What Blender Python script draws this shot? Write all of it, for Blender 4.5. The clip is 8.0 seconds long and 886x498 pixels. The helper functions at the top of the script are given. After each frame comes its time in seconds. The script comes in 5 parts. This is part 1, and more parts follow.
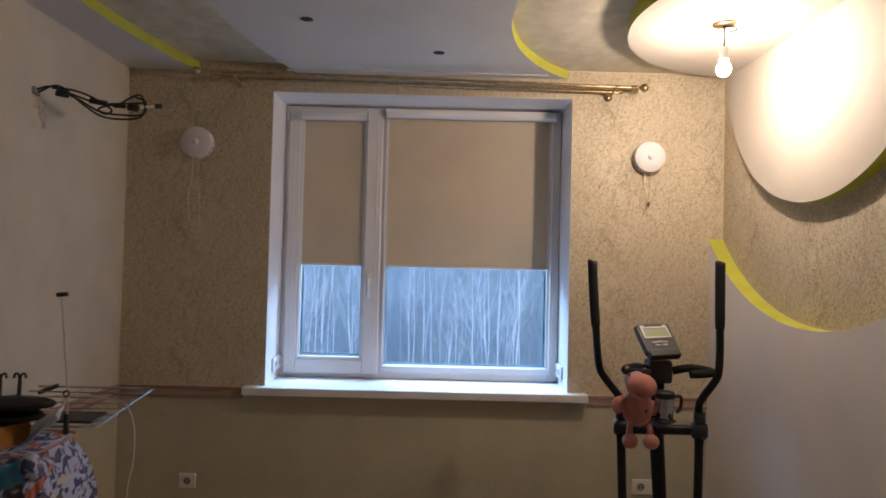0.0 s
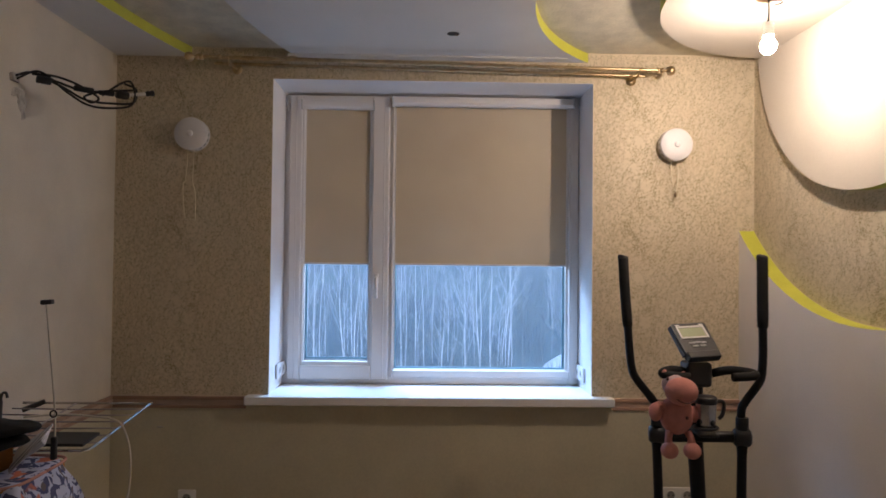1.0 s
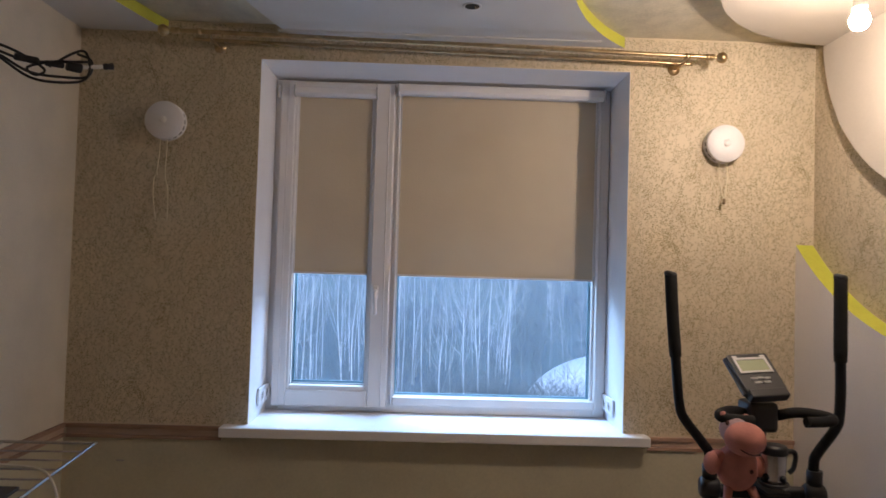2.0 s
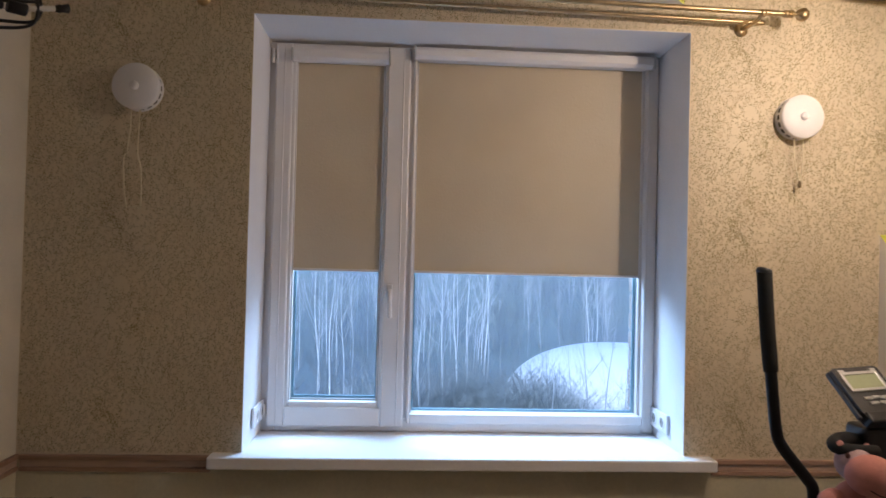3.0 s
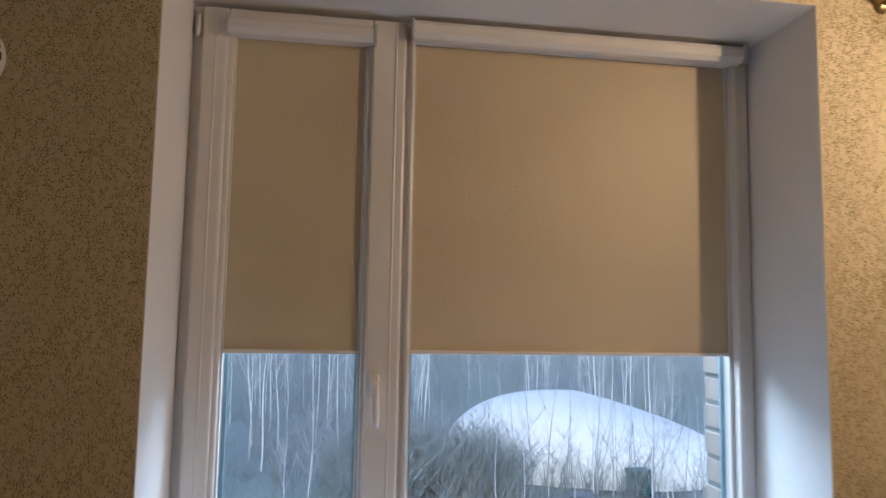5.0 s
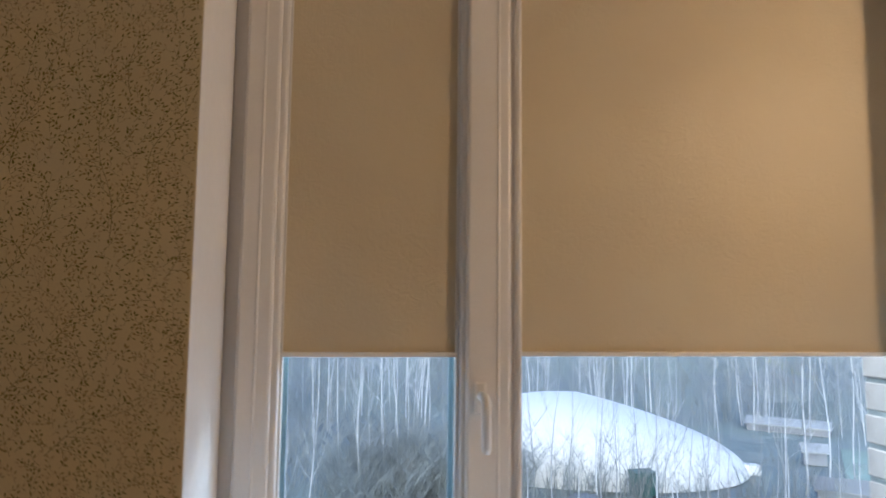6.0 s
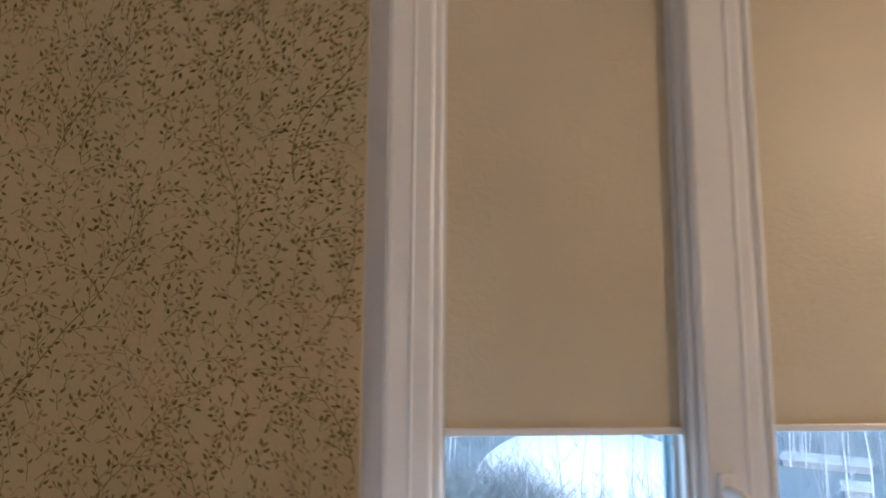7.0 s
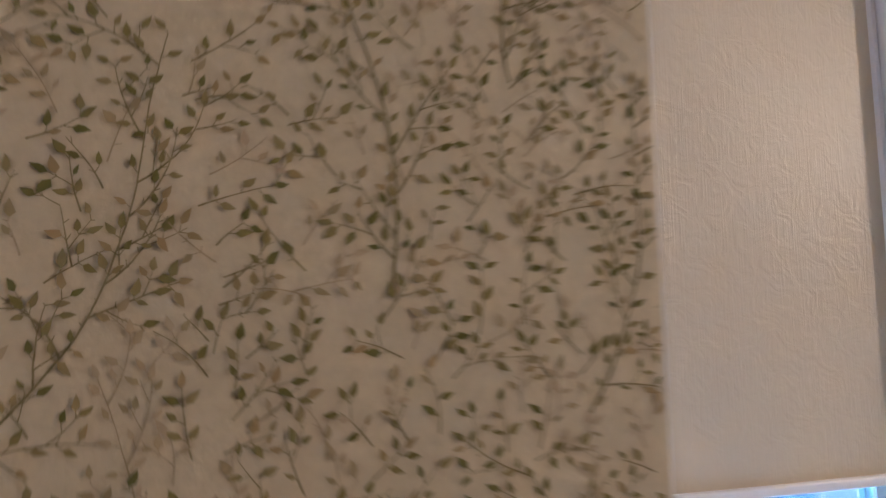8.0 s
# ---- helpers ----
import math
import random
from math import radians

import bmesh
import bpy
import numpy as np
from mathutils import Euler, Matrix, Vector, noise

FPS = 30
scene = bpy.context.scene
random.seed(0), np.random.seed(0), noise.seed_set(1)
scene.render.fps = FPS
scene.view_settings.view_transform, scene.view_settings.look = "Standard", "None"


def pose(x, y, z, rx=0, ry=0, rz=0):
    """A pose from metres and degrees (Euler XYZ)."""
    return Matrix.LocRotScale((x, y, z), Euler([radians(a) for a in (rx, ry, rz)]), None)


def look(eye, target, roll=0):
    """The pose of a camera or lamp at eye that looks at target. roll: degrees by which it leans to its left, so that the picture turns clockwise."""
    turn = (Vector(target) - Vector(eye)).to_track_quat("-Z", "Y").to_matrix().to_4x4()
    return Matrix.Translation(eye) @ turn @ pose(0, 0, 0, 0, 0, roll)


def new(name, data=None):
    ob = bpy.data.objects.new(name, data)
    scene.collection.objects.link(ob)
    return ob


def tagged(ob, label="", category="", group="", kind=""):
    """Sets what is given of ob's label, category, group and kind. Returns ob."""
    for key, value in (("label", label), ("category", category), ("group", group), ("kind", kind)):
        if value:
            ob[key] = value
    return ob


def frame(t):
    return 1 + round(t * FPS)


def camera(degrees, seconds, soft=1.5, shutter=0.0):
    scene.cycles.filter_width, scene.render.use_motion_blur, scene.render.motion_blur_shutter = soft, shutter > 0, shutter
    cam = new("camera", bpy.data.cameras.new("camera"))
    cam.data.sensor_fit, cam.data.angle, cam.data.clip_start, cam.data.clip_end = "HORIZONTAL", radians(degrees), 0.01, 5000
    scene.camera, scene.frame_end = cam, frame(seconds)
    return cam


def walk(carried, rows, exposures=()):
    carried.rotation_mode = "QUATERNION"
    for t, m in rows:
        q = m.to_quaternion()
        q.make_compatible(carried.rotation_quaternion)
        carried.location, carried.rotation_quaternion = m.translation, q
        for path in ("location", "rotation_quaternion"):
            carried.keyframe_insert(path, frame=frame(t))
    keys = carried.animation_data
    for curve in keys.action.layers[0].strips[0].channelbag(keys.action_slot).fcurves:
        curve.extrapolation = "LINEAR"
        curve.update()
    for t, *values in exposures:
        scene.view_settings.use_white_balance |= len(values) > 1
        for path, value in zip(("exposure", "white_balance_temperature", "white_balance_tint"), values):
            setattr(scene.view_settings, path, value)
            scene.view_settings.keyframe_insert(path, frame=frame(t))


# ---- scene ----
cam = camera(67.6, 8.0, shutter=0.45)
PATH = [
    (0, (0.11, -3.292, 1.482), (0.12, -1.293, 1.534), 1.4),
    (0.5, (0.067, -3.209, 1.489), (0.14, -1.213, 1.591), 1.1),
    (1, (-0.002, -3.08, 1.49), (0.038, -1.08, 1.529), 0.6),
    (1.5, (-0.012, -2.898, 1.483), (0.005, -0.898, 1.503), 1.0),
    (1.7, (-0.012, -2.8, 1.493), (0.006, -0.801, 1.559), 1.4),
    (3, (-0.213, -2.235, 1.522), (-0.1, -0.238, 1.557), 1.4),
    (3.5, (-0.185, -2.009, 1.534), (-0.124, -0.015, 1.67), 1.3),
    (4, (-0.191, -1.787, 1.534), (-0.037, 0.205, 1.612), 2.7),
    (4.2, (-0.217, -1.705, 1.534), (0.068, 0.272, 1.625), 2.2),
    (5.3, (-0.391, -1.256, 1.599), (-0.102, 0.713, 1.793), 0.8),
    (5.5, (-0.413, -1.171, 1.575), (-0.153, 0.804, 1.746), 1.2),
    (5.6, (-0.424, -1.143, 1.566), (-0.177, 0.838, 1.695), 1.2),
    (5.8, (-0.46, -1.056, 1.572), (-0.226, 0.926, 1.71), 1.5),
    (6, (-0.53, -0.975, 1.559), (-0.228, 0.993, 1.746), 0.6),
    (6.5, (-0.675, -0.782, 1.577), (-0.335, 1.18, 1.766), -0.5),
    (7, (-0.739, -0.587, 1.59), (-0.504, 1.379, 1.873), 0.4),
    (7.5, (-0.799, -0.405, 1.619), (-0.623, 1.572, 1.862), 1.4),
    (8, (-0.892, -0.241, 1.642), (-0.402, 1.689, 1.831), -1.1),
]
EXPOSURES = [(0.0, 1.66, 6250, 16), (1.5, 1.62, 6150, 16), (3.0, 1.72, 6350, 15), (4.2, 1.46, 6500, 15), (5.5, 1.62, 8500, 15), (6.5, 1.98, 7750, 13), (7.0, 2.18, 7000, 13), (7.5, 2.42, 6150, 14), (8.0, 2.73, 5700, 16)]
walk(cam, [(t, look(eye, target, roll)) for t, eye, target, roll in PATH], EXPOSURES)

# ---- world, sun, large lights ----
world = bpy.data.worlds.new("overcast_sky")
scene.world = world
world.use_nodes = True
_sky = world.node_tree.nodes.new("ShaderNodeTexSky")
_sky.sky_type = "NISHITA"
_sky.sun_disc = False
_sky.sun_elevation = radians(22)
_sky.sun_rotation = radians(200)
_sky.air_density = 1.2
_sky.dust_density = 1.2
_sky.ozone_density = 3.0
_tone = world.node_tree.nodes.new("ShaderNodeMix")
_tone.data_type, _tone.blend_type = "RGBA", "MULTIPLY"
_tone.inputs[0].default_value = 1.0
_tone.inputs[7].default_value = (0.76, 0.93, 1.22, 1)
world.node_tree.links.new(_sky.outputs[0], _tone.inputs[6])
world.node_tree.links.new(_tone.outputs[2], world.node_tree.nodes["Background"].inputs[0])
world.node_tree.nodes["Background"].inputs[1].default_value = 0.15

sun = new("sun", bpy.data.lights.new("sun", "SUN"))
sun.data.energy, sun.data.angle, sun.data.color = 0.7, radians(30), (1.0, 0.98, 0.95)
sun.matrix_world = look((-8, -22, 12), (0, 0, 0))

# daylight of the open sky above the window, entering past the half-lowered blinds
skylight = new("sky_light", bpy.data.lights.new("sky_light", "AREA"))
skylight.data.shape, skylight.data.size, skylight.data.size_y = "RECTANGLE", 1.4, 0.8
skylight.data.energy, skylight.data.color = 31.0, (0.42, 0.68, 1.0)
skylight.matrix_world = look((0.0, 0.95, 2.15), (0.0, 0.12, 0.87))

# ---- materials ----
M = {}


def mat(name, color, rough=0.6, metal=0.0, var=0.12, scale=6.0, fine=120.0, bump=0.05, color2=None, spec=0.5, stretch=(1, 1, 1)):
    """A painted, plastic, metal or cloth surface: two scales of colour variation and a fine relief."""
    m = bpy.data.materials.new(name)
    m.use_nodes = True
    n, l = m.node_tree.nodes, m.node_tree.links
    b = n["Principled BSDF"]
    b.inputs["Roughness"].default_value, b.inputs["Metallic"].default_value = rough, metal
    b.inputs["Specular IOR Level"].default_value = spec
    co, mp = n.new("ShaderNodeTexCoord"), n.new("ShaderNodeMapping")
    mp.inputs["Scale"].default_value = stretch
    l.new(co.outputs["Object"], mp.inputs[0])
    big, small = n.new("ShaderNodeTexNoise"), n.new("ShaderNodeTexNoise")
    for node, s, d in ((big, scale, 4), (small, fine, 3)):
        node.inputs["Scale"].default_value, node.inputs["Detail"].default_value = s, d
        l.new(mp.outputs[0], node.inputs["Vector"])
    c2 = color2 or tuple(c * (1 - 2.2 * var) for c in color)
    c1 = color if color2 else tuple(min(1, c * (1 + var)) for c in color)
    ramp = n.new("ShaderNodeValToRGB")
    ramp.color_ramp.elements[0].position, ramp.color_ramp.elements[1].position = 0.3, 0.68
    ramp.color_ramp.elements[0].color, ramp.color_ramp.elements[1].color = (*c2, 1), (*c1, 1)
    mixv = n.new("ShaderNodeMath")
    mixv.operation = "MULTIPLY_ADD"
    mixv.inputs[1].default_value = 0.35
    l.new(small.outputs[0], mixv.inputs[0])
    half = n.new("ShaderNodeMath")
    half.operation = "MULTIPLY"
    half.inputs[1].default_value = 0.65
    l.new(big.outputs[0], half.inputs[0])
    l.new(half.outputs[0], mixv.inputs[2])
    l.new(mixv.outputs[0], ramp.inputs[0])
    l.new(ramp.outputs[0], b.inputs["Base Color"])
    if bump:
        bp = n.new("ShaderNodeBump")
        bp.inputs["Strength"].default_value, bp.inputs["Distance"].default_value = min(1, bump * 4), 0.002
        l.new(small.outputs[0], bp.inputs["Height"])
        l.new(bp.outputs[0], b.inputs["Normal"])
    M[name] = m
    return m


mat("wallpaper", (0.70, 0.60, 0.445), 0.62, var=0.06, scale=3, fine=260, bump=0.04)
mat("wallpaper_light", (0.66, 0.60, 0.50), 0.7, var=0.06, scale=5, fine=180, bump=0.08)
mat("dado_paint", (0.56, 0.51, 0.37), 0.6, var=0.07, scale=4, fine=90, bump=0.05)
mat("wall_white", (0.84, 0.79, 0.76), 0.65, var=0.04, scale=3, fine=140, bump=0.03)
mat("ceiling_white", (0.66, 0.65, 0.63), 0.75, var=0.04, scale=3, fine=160, bump=0.03)
mat("disc_cream", (0.54, 0.485, 0.41), 0.7, var=0.04, scale=3, fine=160, bump=0.03)
mat("ceiling_texture", (0.66, 0.60, 0.46), 0.75, var=0.1, scale=14, fine=90, bump=0.25)
mat("lime_paint", (0.55, 0.56, 0.07), 0.5, var=0.06, scale=10)
mat("reveal_white", (0.80, 0.79, 0.80), 0.5, var=0.03, scale=4, fine=90, bump=0.02)
mat("pvc", (0.80, 0.77, 0.76), 0.3, var=0.025, scale=5, fine=200, bump=0.0)
mat("gasket", (0.22, 0.21, 0.20), 0.6)
mat("dado_wood", (0.40, 0.25, 0.18), 0.5, var=0.2, scale=5, fine=60, bump=0.04, stretch=(0.15, 1, 2))
mat("dado_wood_light", (0.52, 0.37, 0.28), 0.45, var=0.15, scale=5, fine=60, bump=0.04, stretch=(0.15, 1, 2))
mat("brass", (0.55, 0.41, 0.24), 0.34, metal=1.0, var=0.15, scale=20, fine=90)
mat("detector_white", (0.80, 0.78, 0.80), 0.4, var=0.02, scale=8)
mat("spacer_blue", (0.30, 0.48, 0.56), 0.3, metal=0.4)
mat("slot_black", (0.02, 0.02, 0.02), 0.7)
mat("string", (0.78, 0.70, 0.52), 0.8, fine=900, bump=0.1)
mat("string_end", (0.28, 0.20, 0.12), 0.6)
mat("black_plastic", (0.022, 0.022, 0.026), 0.42, var=0.3, scale=10, fine=300, bump=0.03)
mat("black_foam", (0.007, 0.007, 0.008), 0.85, var=0.3, scale=20, fine=500, bump=0.12)
mat("black_steel", (0.008, 0.008, 0.010), 0.42, var=0.2, scale=10, spec=0.3)
mat("blue_plastic", (0.05, 0.058, 0.072), 0.4, var=0.1)
mat("grey_plastic", (0.035, 0.034, 0.036), 0.45, var=0.12)
mat("silver_plastic", (0.55, 0.55, 0.55), 0.35, metal=0.3, var=0.06)
mat("key_grey", (0.40, 0.40, 0.39), 0.5, var=0.3, scale=60)
mat("lcd", (0.36, 0.40, 0.26), 0.2, var=0.04, bump=0)
mat("pink_plush", (0.62, 0.26, 0.22), 0.95, var=0.12, scale=18, fine=420, bump=0.25)
mat("white_plush", (0.58, 0.42, 0.44), 0.95, var=0.1, scale=18, fine=420, bump=0.25)
mat("dark_thread", (0.10, 0.04, 0.04), 0.8)
mat("steel", (0.55, 0.55, 0.56), 0.25, metal=1.0, var=0.08, scale=12)
mat("wire_metal", (0.42, 0.38, 0.38), 0.35, metal=0.9, var=0.12, scale=20)
mat("cable_white", (0.62, 0.58, 0.50), 0.5, var=0.05)
mat("cable_black", (0.02, 0.02, 0.022), 0.45, var=0.2)
mat("socket_white", (0.80, 0.77, 0.72), 0.35, var=0.02)
mat("socket_shade", (0.34, 0.32, 0.29), 0.5)
mat("plaster_crumb", (0.44, 0.41, 0.38), 0.9, var=0.25, scale=30, fine=300, bump=0.3)
mat("wall_smudge", (0.53, 0.48, 0.41), 0.9, var=0.2, scale=40, fine=300, bump=0.1)
mat("board_wood", (0.55, 0.24, 0.05), 0.5, var=0.15, scale=6, fine=80, stretch=(1, 0.2, 1))
mat("paper", (0.82, 0.82, 0.86), 0.5, var=0.05, scale=20)
mat("file_plastic", (0.66, 0.68, 0.80), 0.15, var=0.1, scale=20, fine=80, bump=0.06)
mat("teal_cloth", (0.08, 0.30, 0.52), 0.85, var=0.12, scale=12, fine=400, bump=0.15)
mat("piping", (0.60, 0.30, 0.24), 0.8, fine=600, bump=0.1)
mat("laminate", (0.50, 0.38, 0.26), 0.35, var=0.2, scale=4, fine=60, stretch=(1, 0.1, 1))
mat("brick_beige", (0.37, 0.26, 0.22), 0.9, var=0.15, scale=20, fine=200, bump=0.2)
mat("mortar", (0.20, 0.185, 0.17), 0.95, var=0.15, scale=30, fine=200, bump=0.2)
mat("bark_birch", (0.80, 0.83, 0.86), 0.9, var=0.2, scale=3, fine=12, bump=0.1, color2=(0.45, 0.47, 0.52))
# bluish bark for the rear wood: airy haze is mixed into its base colour
mat("bark_haze", (0.27, 0.325, 0.385), 0.95, var=0.2, scale=2, fine=14)
mat("bark_slim", (0.50, 0.53, 0.56), 0.95, var=0.2, scale=2, fine=14, color2=(0.24, 0.26, 0.29))
# twigs and soil are paled towards blue, standing in for haze over the distance
mat("twigs", (0.27, 0.31, 0.32), 0.95, var=0.25, scale=0.3, fine=3)
mat("soil_haze", (0.265, 0.34, 0.31), 0.95, var=0.3, scale=0.06, fine=1.2, color2=(0.20, 0.235, 0.26), bump=0.2)
mat("dome_membrane", (0.82, 0.83, 0.82), 0.55, var=0.04, scale=0.1, fine=2, bump=0.0)
mat("container_green", (0.03, 0.16, 0.15), 0.5, var=0.15, scale=1)
mat("shed_roof", (0.44, 0.47, 0.49), 0.5, var=0.1, scale=0.6)
mat("shed_wall", (0.30, 0.32, 0.36), 0.7, var=0.2, scale=0.5)
mat("grass_court", (0.30, 0.42, 0.36), 0.9, var=0.18, scale=0.15, fine=2)
mat("asphalt", (0.26, 0.28, 0.30), 0.85, var=0.15, scale=0.2, fine=4)
mat("car_paint_dark", (0.05, 0.06, 0.08), 0.3, var=0.1)
mat("tarp_blue", (0.10, 0.20, 0.30), 0.6, var=0.15)


def ramp_material(name, stops, scale, kind="noise", rough=0.8, detail=4, bump=0.0, stretch=(1, 1, 1), island=False):
    m = bpy.data.materials.new(name)
    m.use_nodes = True
    n, l = m.node_tree.nodes, m.node_tree.links
    b = n["Principled BSDF"]
    b.inputs["Roughness"].default_value = rough
    b.inputs["Specular IOR Level"].default_value = 0.15
    ramp = n.new("ShaderNodeValToRGB")
    while len(ramp.color_ramp.elements) < len(stops):
        ramp.color_ramp.elements.new(0.5)
    for e, (p, c) in zip(ramp.color_ramp.elements, stops):
        e.position, e.color = p, (*c, 1)
    l.new(ramp.outputs[0], b.inputs["Base Color"])
    if island:
        src = n.new("ShaderNodeNewGeometry")
        l.new(src.outputs["Random Per Island"], ramp.inputs[0])
    else:
        co, mp = n.new("ShaderNodeTexCoord"), n.new("ShaderNodeMapping")
        mp.inputs["Scale"].default_value = stretch
        l.new(co.outputs["Object"], mp.inputs[0])
        t = n.new("ShaderNodeTexNoise")
        t.inputs["Detail"].default_value = detail
        t.inputs["Scale"].default_value = scale
        l.new(mp.outputs[0], t.inputs["Vector"])
        l.new(t.outputs[0], ramp.inputs[0])
        if bump:
            bp = n.new("ShaderNodeBump")
            bp.inputs["Strength"].default_value, bp.inputs["Distance"].default_value = bump, 0.003
            l.new(t.outputs[0], bp.inputs["Height"])
            l.new(bp.outputs[0], b.inputs["Normal"])
    M[name] = m
    return m


# printed sprigs: dark olive, brown and faded leaves
ramp_material("leaf_print", [(0.0, (0.43, 0.31, 0.17)), (0.3, (0.33, 0.265, 0.125)), (0.7, (0.25, 0.21, 0.08)), (1.0, (0.16, 0.15, 0.042))], 1, island=True, rough=0.75)
ramp_material("leaf_faded", [(0.0, (0.56, 0.44, 0.31)), (0.5, (0.47, 0.37, 0.23)), (1.0, (0.35, 0.28, 0.155))], 1, island=True, rough=0.75)
ramp_material("stem_print", [(0.0, (0.23, 0.19, 0.09)), (1.0, (0.32, 0.26, 0.14))], 1, island=True, rough=0.75)
ramp_material("stem_faded", [(0.0, (0.42, 0.33, 0.21)), (1.0, (0.50, 0.40, 0.27))], 1, island=True, rough=0.75)
# pale blue-grey stops put distance haze into the woods' colour
ramp_material("far_wood_haze", [(0.28, (0.15, 0.20, 0.25)), (0.5, (0.25, 0.31, 0.37)), (0.62, (0.31, 0.37, 0.44)), (0.76, (0.42, 0.48, 0.55))], 0.35, rough=1.0, detail=6, stretch=(1.0, 1.0, 0.22))


def floral_material():
    """Lavender cloth with navy spots, large coral blooms and cream patches."""
    m = bpy.data.materials.new("floral_cloth")
    m.use_nodes = True
    n, l = m.node_tree.nodes, m.node_tree.links
    b = n["Principled BSDF"]
    b.inputs["Roughness"].default_value = 0.92
    b.inputs["Specular IOR Level"].default_value = 0.15
    co = n.new("ShaderNodeTexCoord")
    col = None
    for kind, scale, lo, hi, ink, under in (("n", 34, 0.50, 0.54, (0.09, 0.10, 0.20, 1), (0.50, 0.53, 0.68, 1)), ("n", 9, 0.60, 0.63, (0.60, 0.20, 0.13, 1), None), ("n", 6.5, 0.62, 0.64, (0.62, 0.55, 0.45, 1), None), ("n", 20, 0.63, 0.65, (0.16, 0.13, 0.15, 1), None)):
        t, r, mx = n.new("ShaderNodeTexNoise"), n.new("ShaderNodeValToRGB"), n.new("ShaderNodeMix")
        mx.data_type = "RGBA"
        off = n.new("ShaderNodeMapping")
        off.inputs["Location"].default_value = (scale, 2 * scale, 0.7 * scale)
        t.inputs["Scale"].default_value, t.inputs["Detail"].default_value, t.inputs["Distortion"].default_value = scale, 1.5, 0.8
        r.color_ramp.elements[0].position, r.color_ramp.elements[1].position = lo, hi
        l.new(co.outputs["Object"], off.inputs[0])
        l.new(off.outputs[0], t.inputs["Vector"])
        l.new(t.outputs[0], r.inputs[0])
        l.new(r.outputs[0], mx.inputs[0])
        if col is None:
            mx.inputs[6].default_value = under
        else:
            l.new(col, mx.inputs[6])
        mx.inputs[7].default_value = ink
        col = mx.outputs[2]
    l.new(col, b.inputs["Base Color"])
    M["floral_cloth"] = m


def fabric_material():
    """Beige blackout blind cloth with a faint crushed weave."""
    m = bpy.data.materials.new("blind_cloth")
    m.use_nodes = True
    n, l = m.node_tree.nodes, m.node_tree.links
    b = n["Principled BSDF"]
    co = n.new("ShaderNodeTexCoord")
    no, fi, vo = n.new("ShaderNodeTexNoise"), n.new("ShaderNodeTexNoise"), n.new("ShaderNodeTexNoise")
    no.inputs["Scale"].default_value, fi.inputs["Scale"].default_value, vo.inputs["Scale"].default_value = 3.0, 700, 42
    vo.inputs["Detail"].default_value, vo.inputs["Distortion"].default_value = 3, 2.5
    ramp = n.new("ShaderNodeValToRGB")
    ramp.color_ramp.elements[0].position, ramp.color_ramp.elements[1].position = 0.3, 0.7
    ramp.color_ramp.elements[0].color, ramp.color_ramp.elements[1].color = (0.60, 0.50, 0.365, 1), (0.66, 0.56, 0.415, 1)
    threads = n.new("ShaderNodeMapping")
    threads.inputs["Scale"].default_value = (1.0, 1.0, 0.03)
    l.new(co.outputs["Object"], threads.inputs[0])
    l.new(threads.outputs[0], fi.inputs["Vector"])
    for node in (no, vo):
        l.new(co.outputs["Object"], node.inputs["Vector"])
    l.new(no.outputs[0], ramp.inputs[0])
    l.new(ramp.outputs[0], b.inputs["Base Color"])
    b.inputs["Roughness"].default_value = 0.42
    b.inputs["Specular IOR Level"].default_value = 0.34
    bp, bq = n.new("ShaderNodeBump"), n.new("ShaderNodeBump")
    bp.inputs["Strength"].default_value, bp.inputs["Distance"].default_value = 0.42, 0.0020
    bq.inputs["Strength"].default_value, bq.inputs["Distance"].default_value = 0.45, 0.0008
    l.new(vo.outputs[0], bp.inputs["Height"])
    l.new(fi.outputs[0], bq.inputs["Height"])
    l.new(bp.outputs[0], bq.inputs["Normal"])
    l.new(bq.outputs[0], b.inputs["Normal"])
    M["blind_cloth"] = m


def glass_material():
    m = bpy.data.materials.new("window_glass")
    m.use_nodes = True
    n, l = m.node_tree.nodes, m.node_tree.links
    tr, gl, mx, fr = (n.new("ShaderNodeBsdfTransparent"), n.new("ShaderNodeBsdfGlossy"), n.new("ShaderNodeMixShader"), n.new("ShaderNodeLayerWeight"))
    tr.inputs[0].default_value = (0.93, 0.96, 0.97, 1)
    gl.inputs["Roughness"].default_value = 0.02
    fr.inputs[0].default_value = 0.5
    pw, sc = n.new("ShaderNodeMath"), n.new("ShaderNodeMath")
    pw.operation, sc.operation = "POWER", "MULTIPLY_ADD"
    pw.inputs[1].default_value, sc.inputs[1].default_value, sc.inputs[2].default_value = 5.0, 0.9, 0.03
    l.new(fr.outputs["Facing"], pw.inputs[0])
    l.new(pw.outputs[0], sc.inputs[0])
    l.new(sc.outputs[0], mx.inputs[0])
    l.new(tr.outputs[0], mx.inputs[1])
    l.new(gl.outputs[0], mx.inputs[2])
    l.new(mx.outputs[0], n["Material Output"].inputs[0])
    M["window_glass"] = m


def bulb_material():
    m = bpy.data.materials.new("lit_bulb")
    m.use_nodes = True
    n, l = m.node_tree.nodes, m.node_tree.links
    e = n.new("ShaderNodeEmission")
    e.inputs[0].default_value, e.inputs[1].default_value = (1.0, 0.82, 0.64, 1), BULB
    l.new(e.outputs[0], n["Material Output"].inputs[0])
    M["lit_bulb"] = m


BULB = 245.0
floral_material(), fabric_material(), glass_material(), bulb_material()


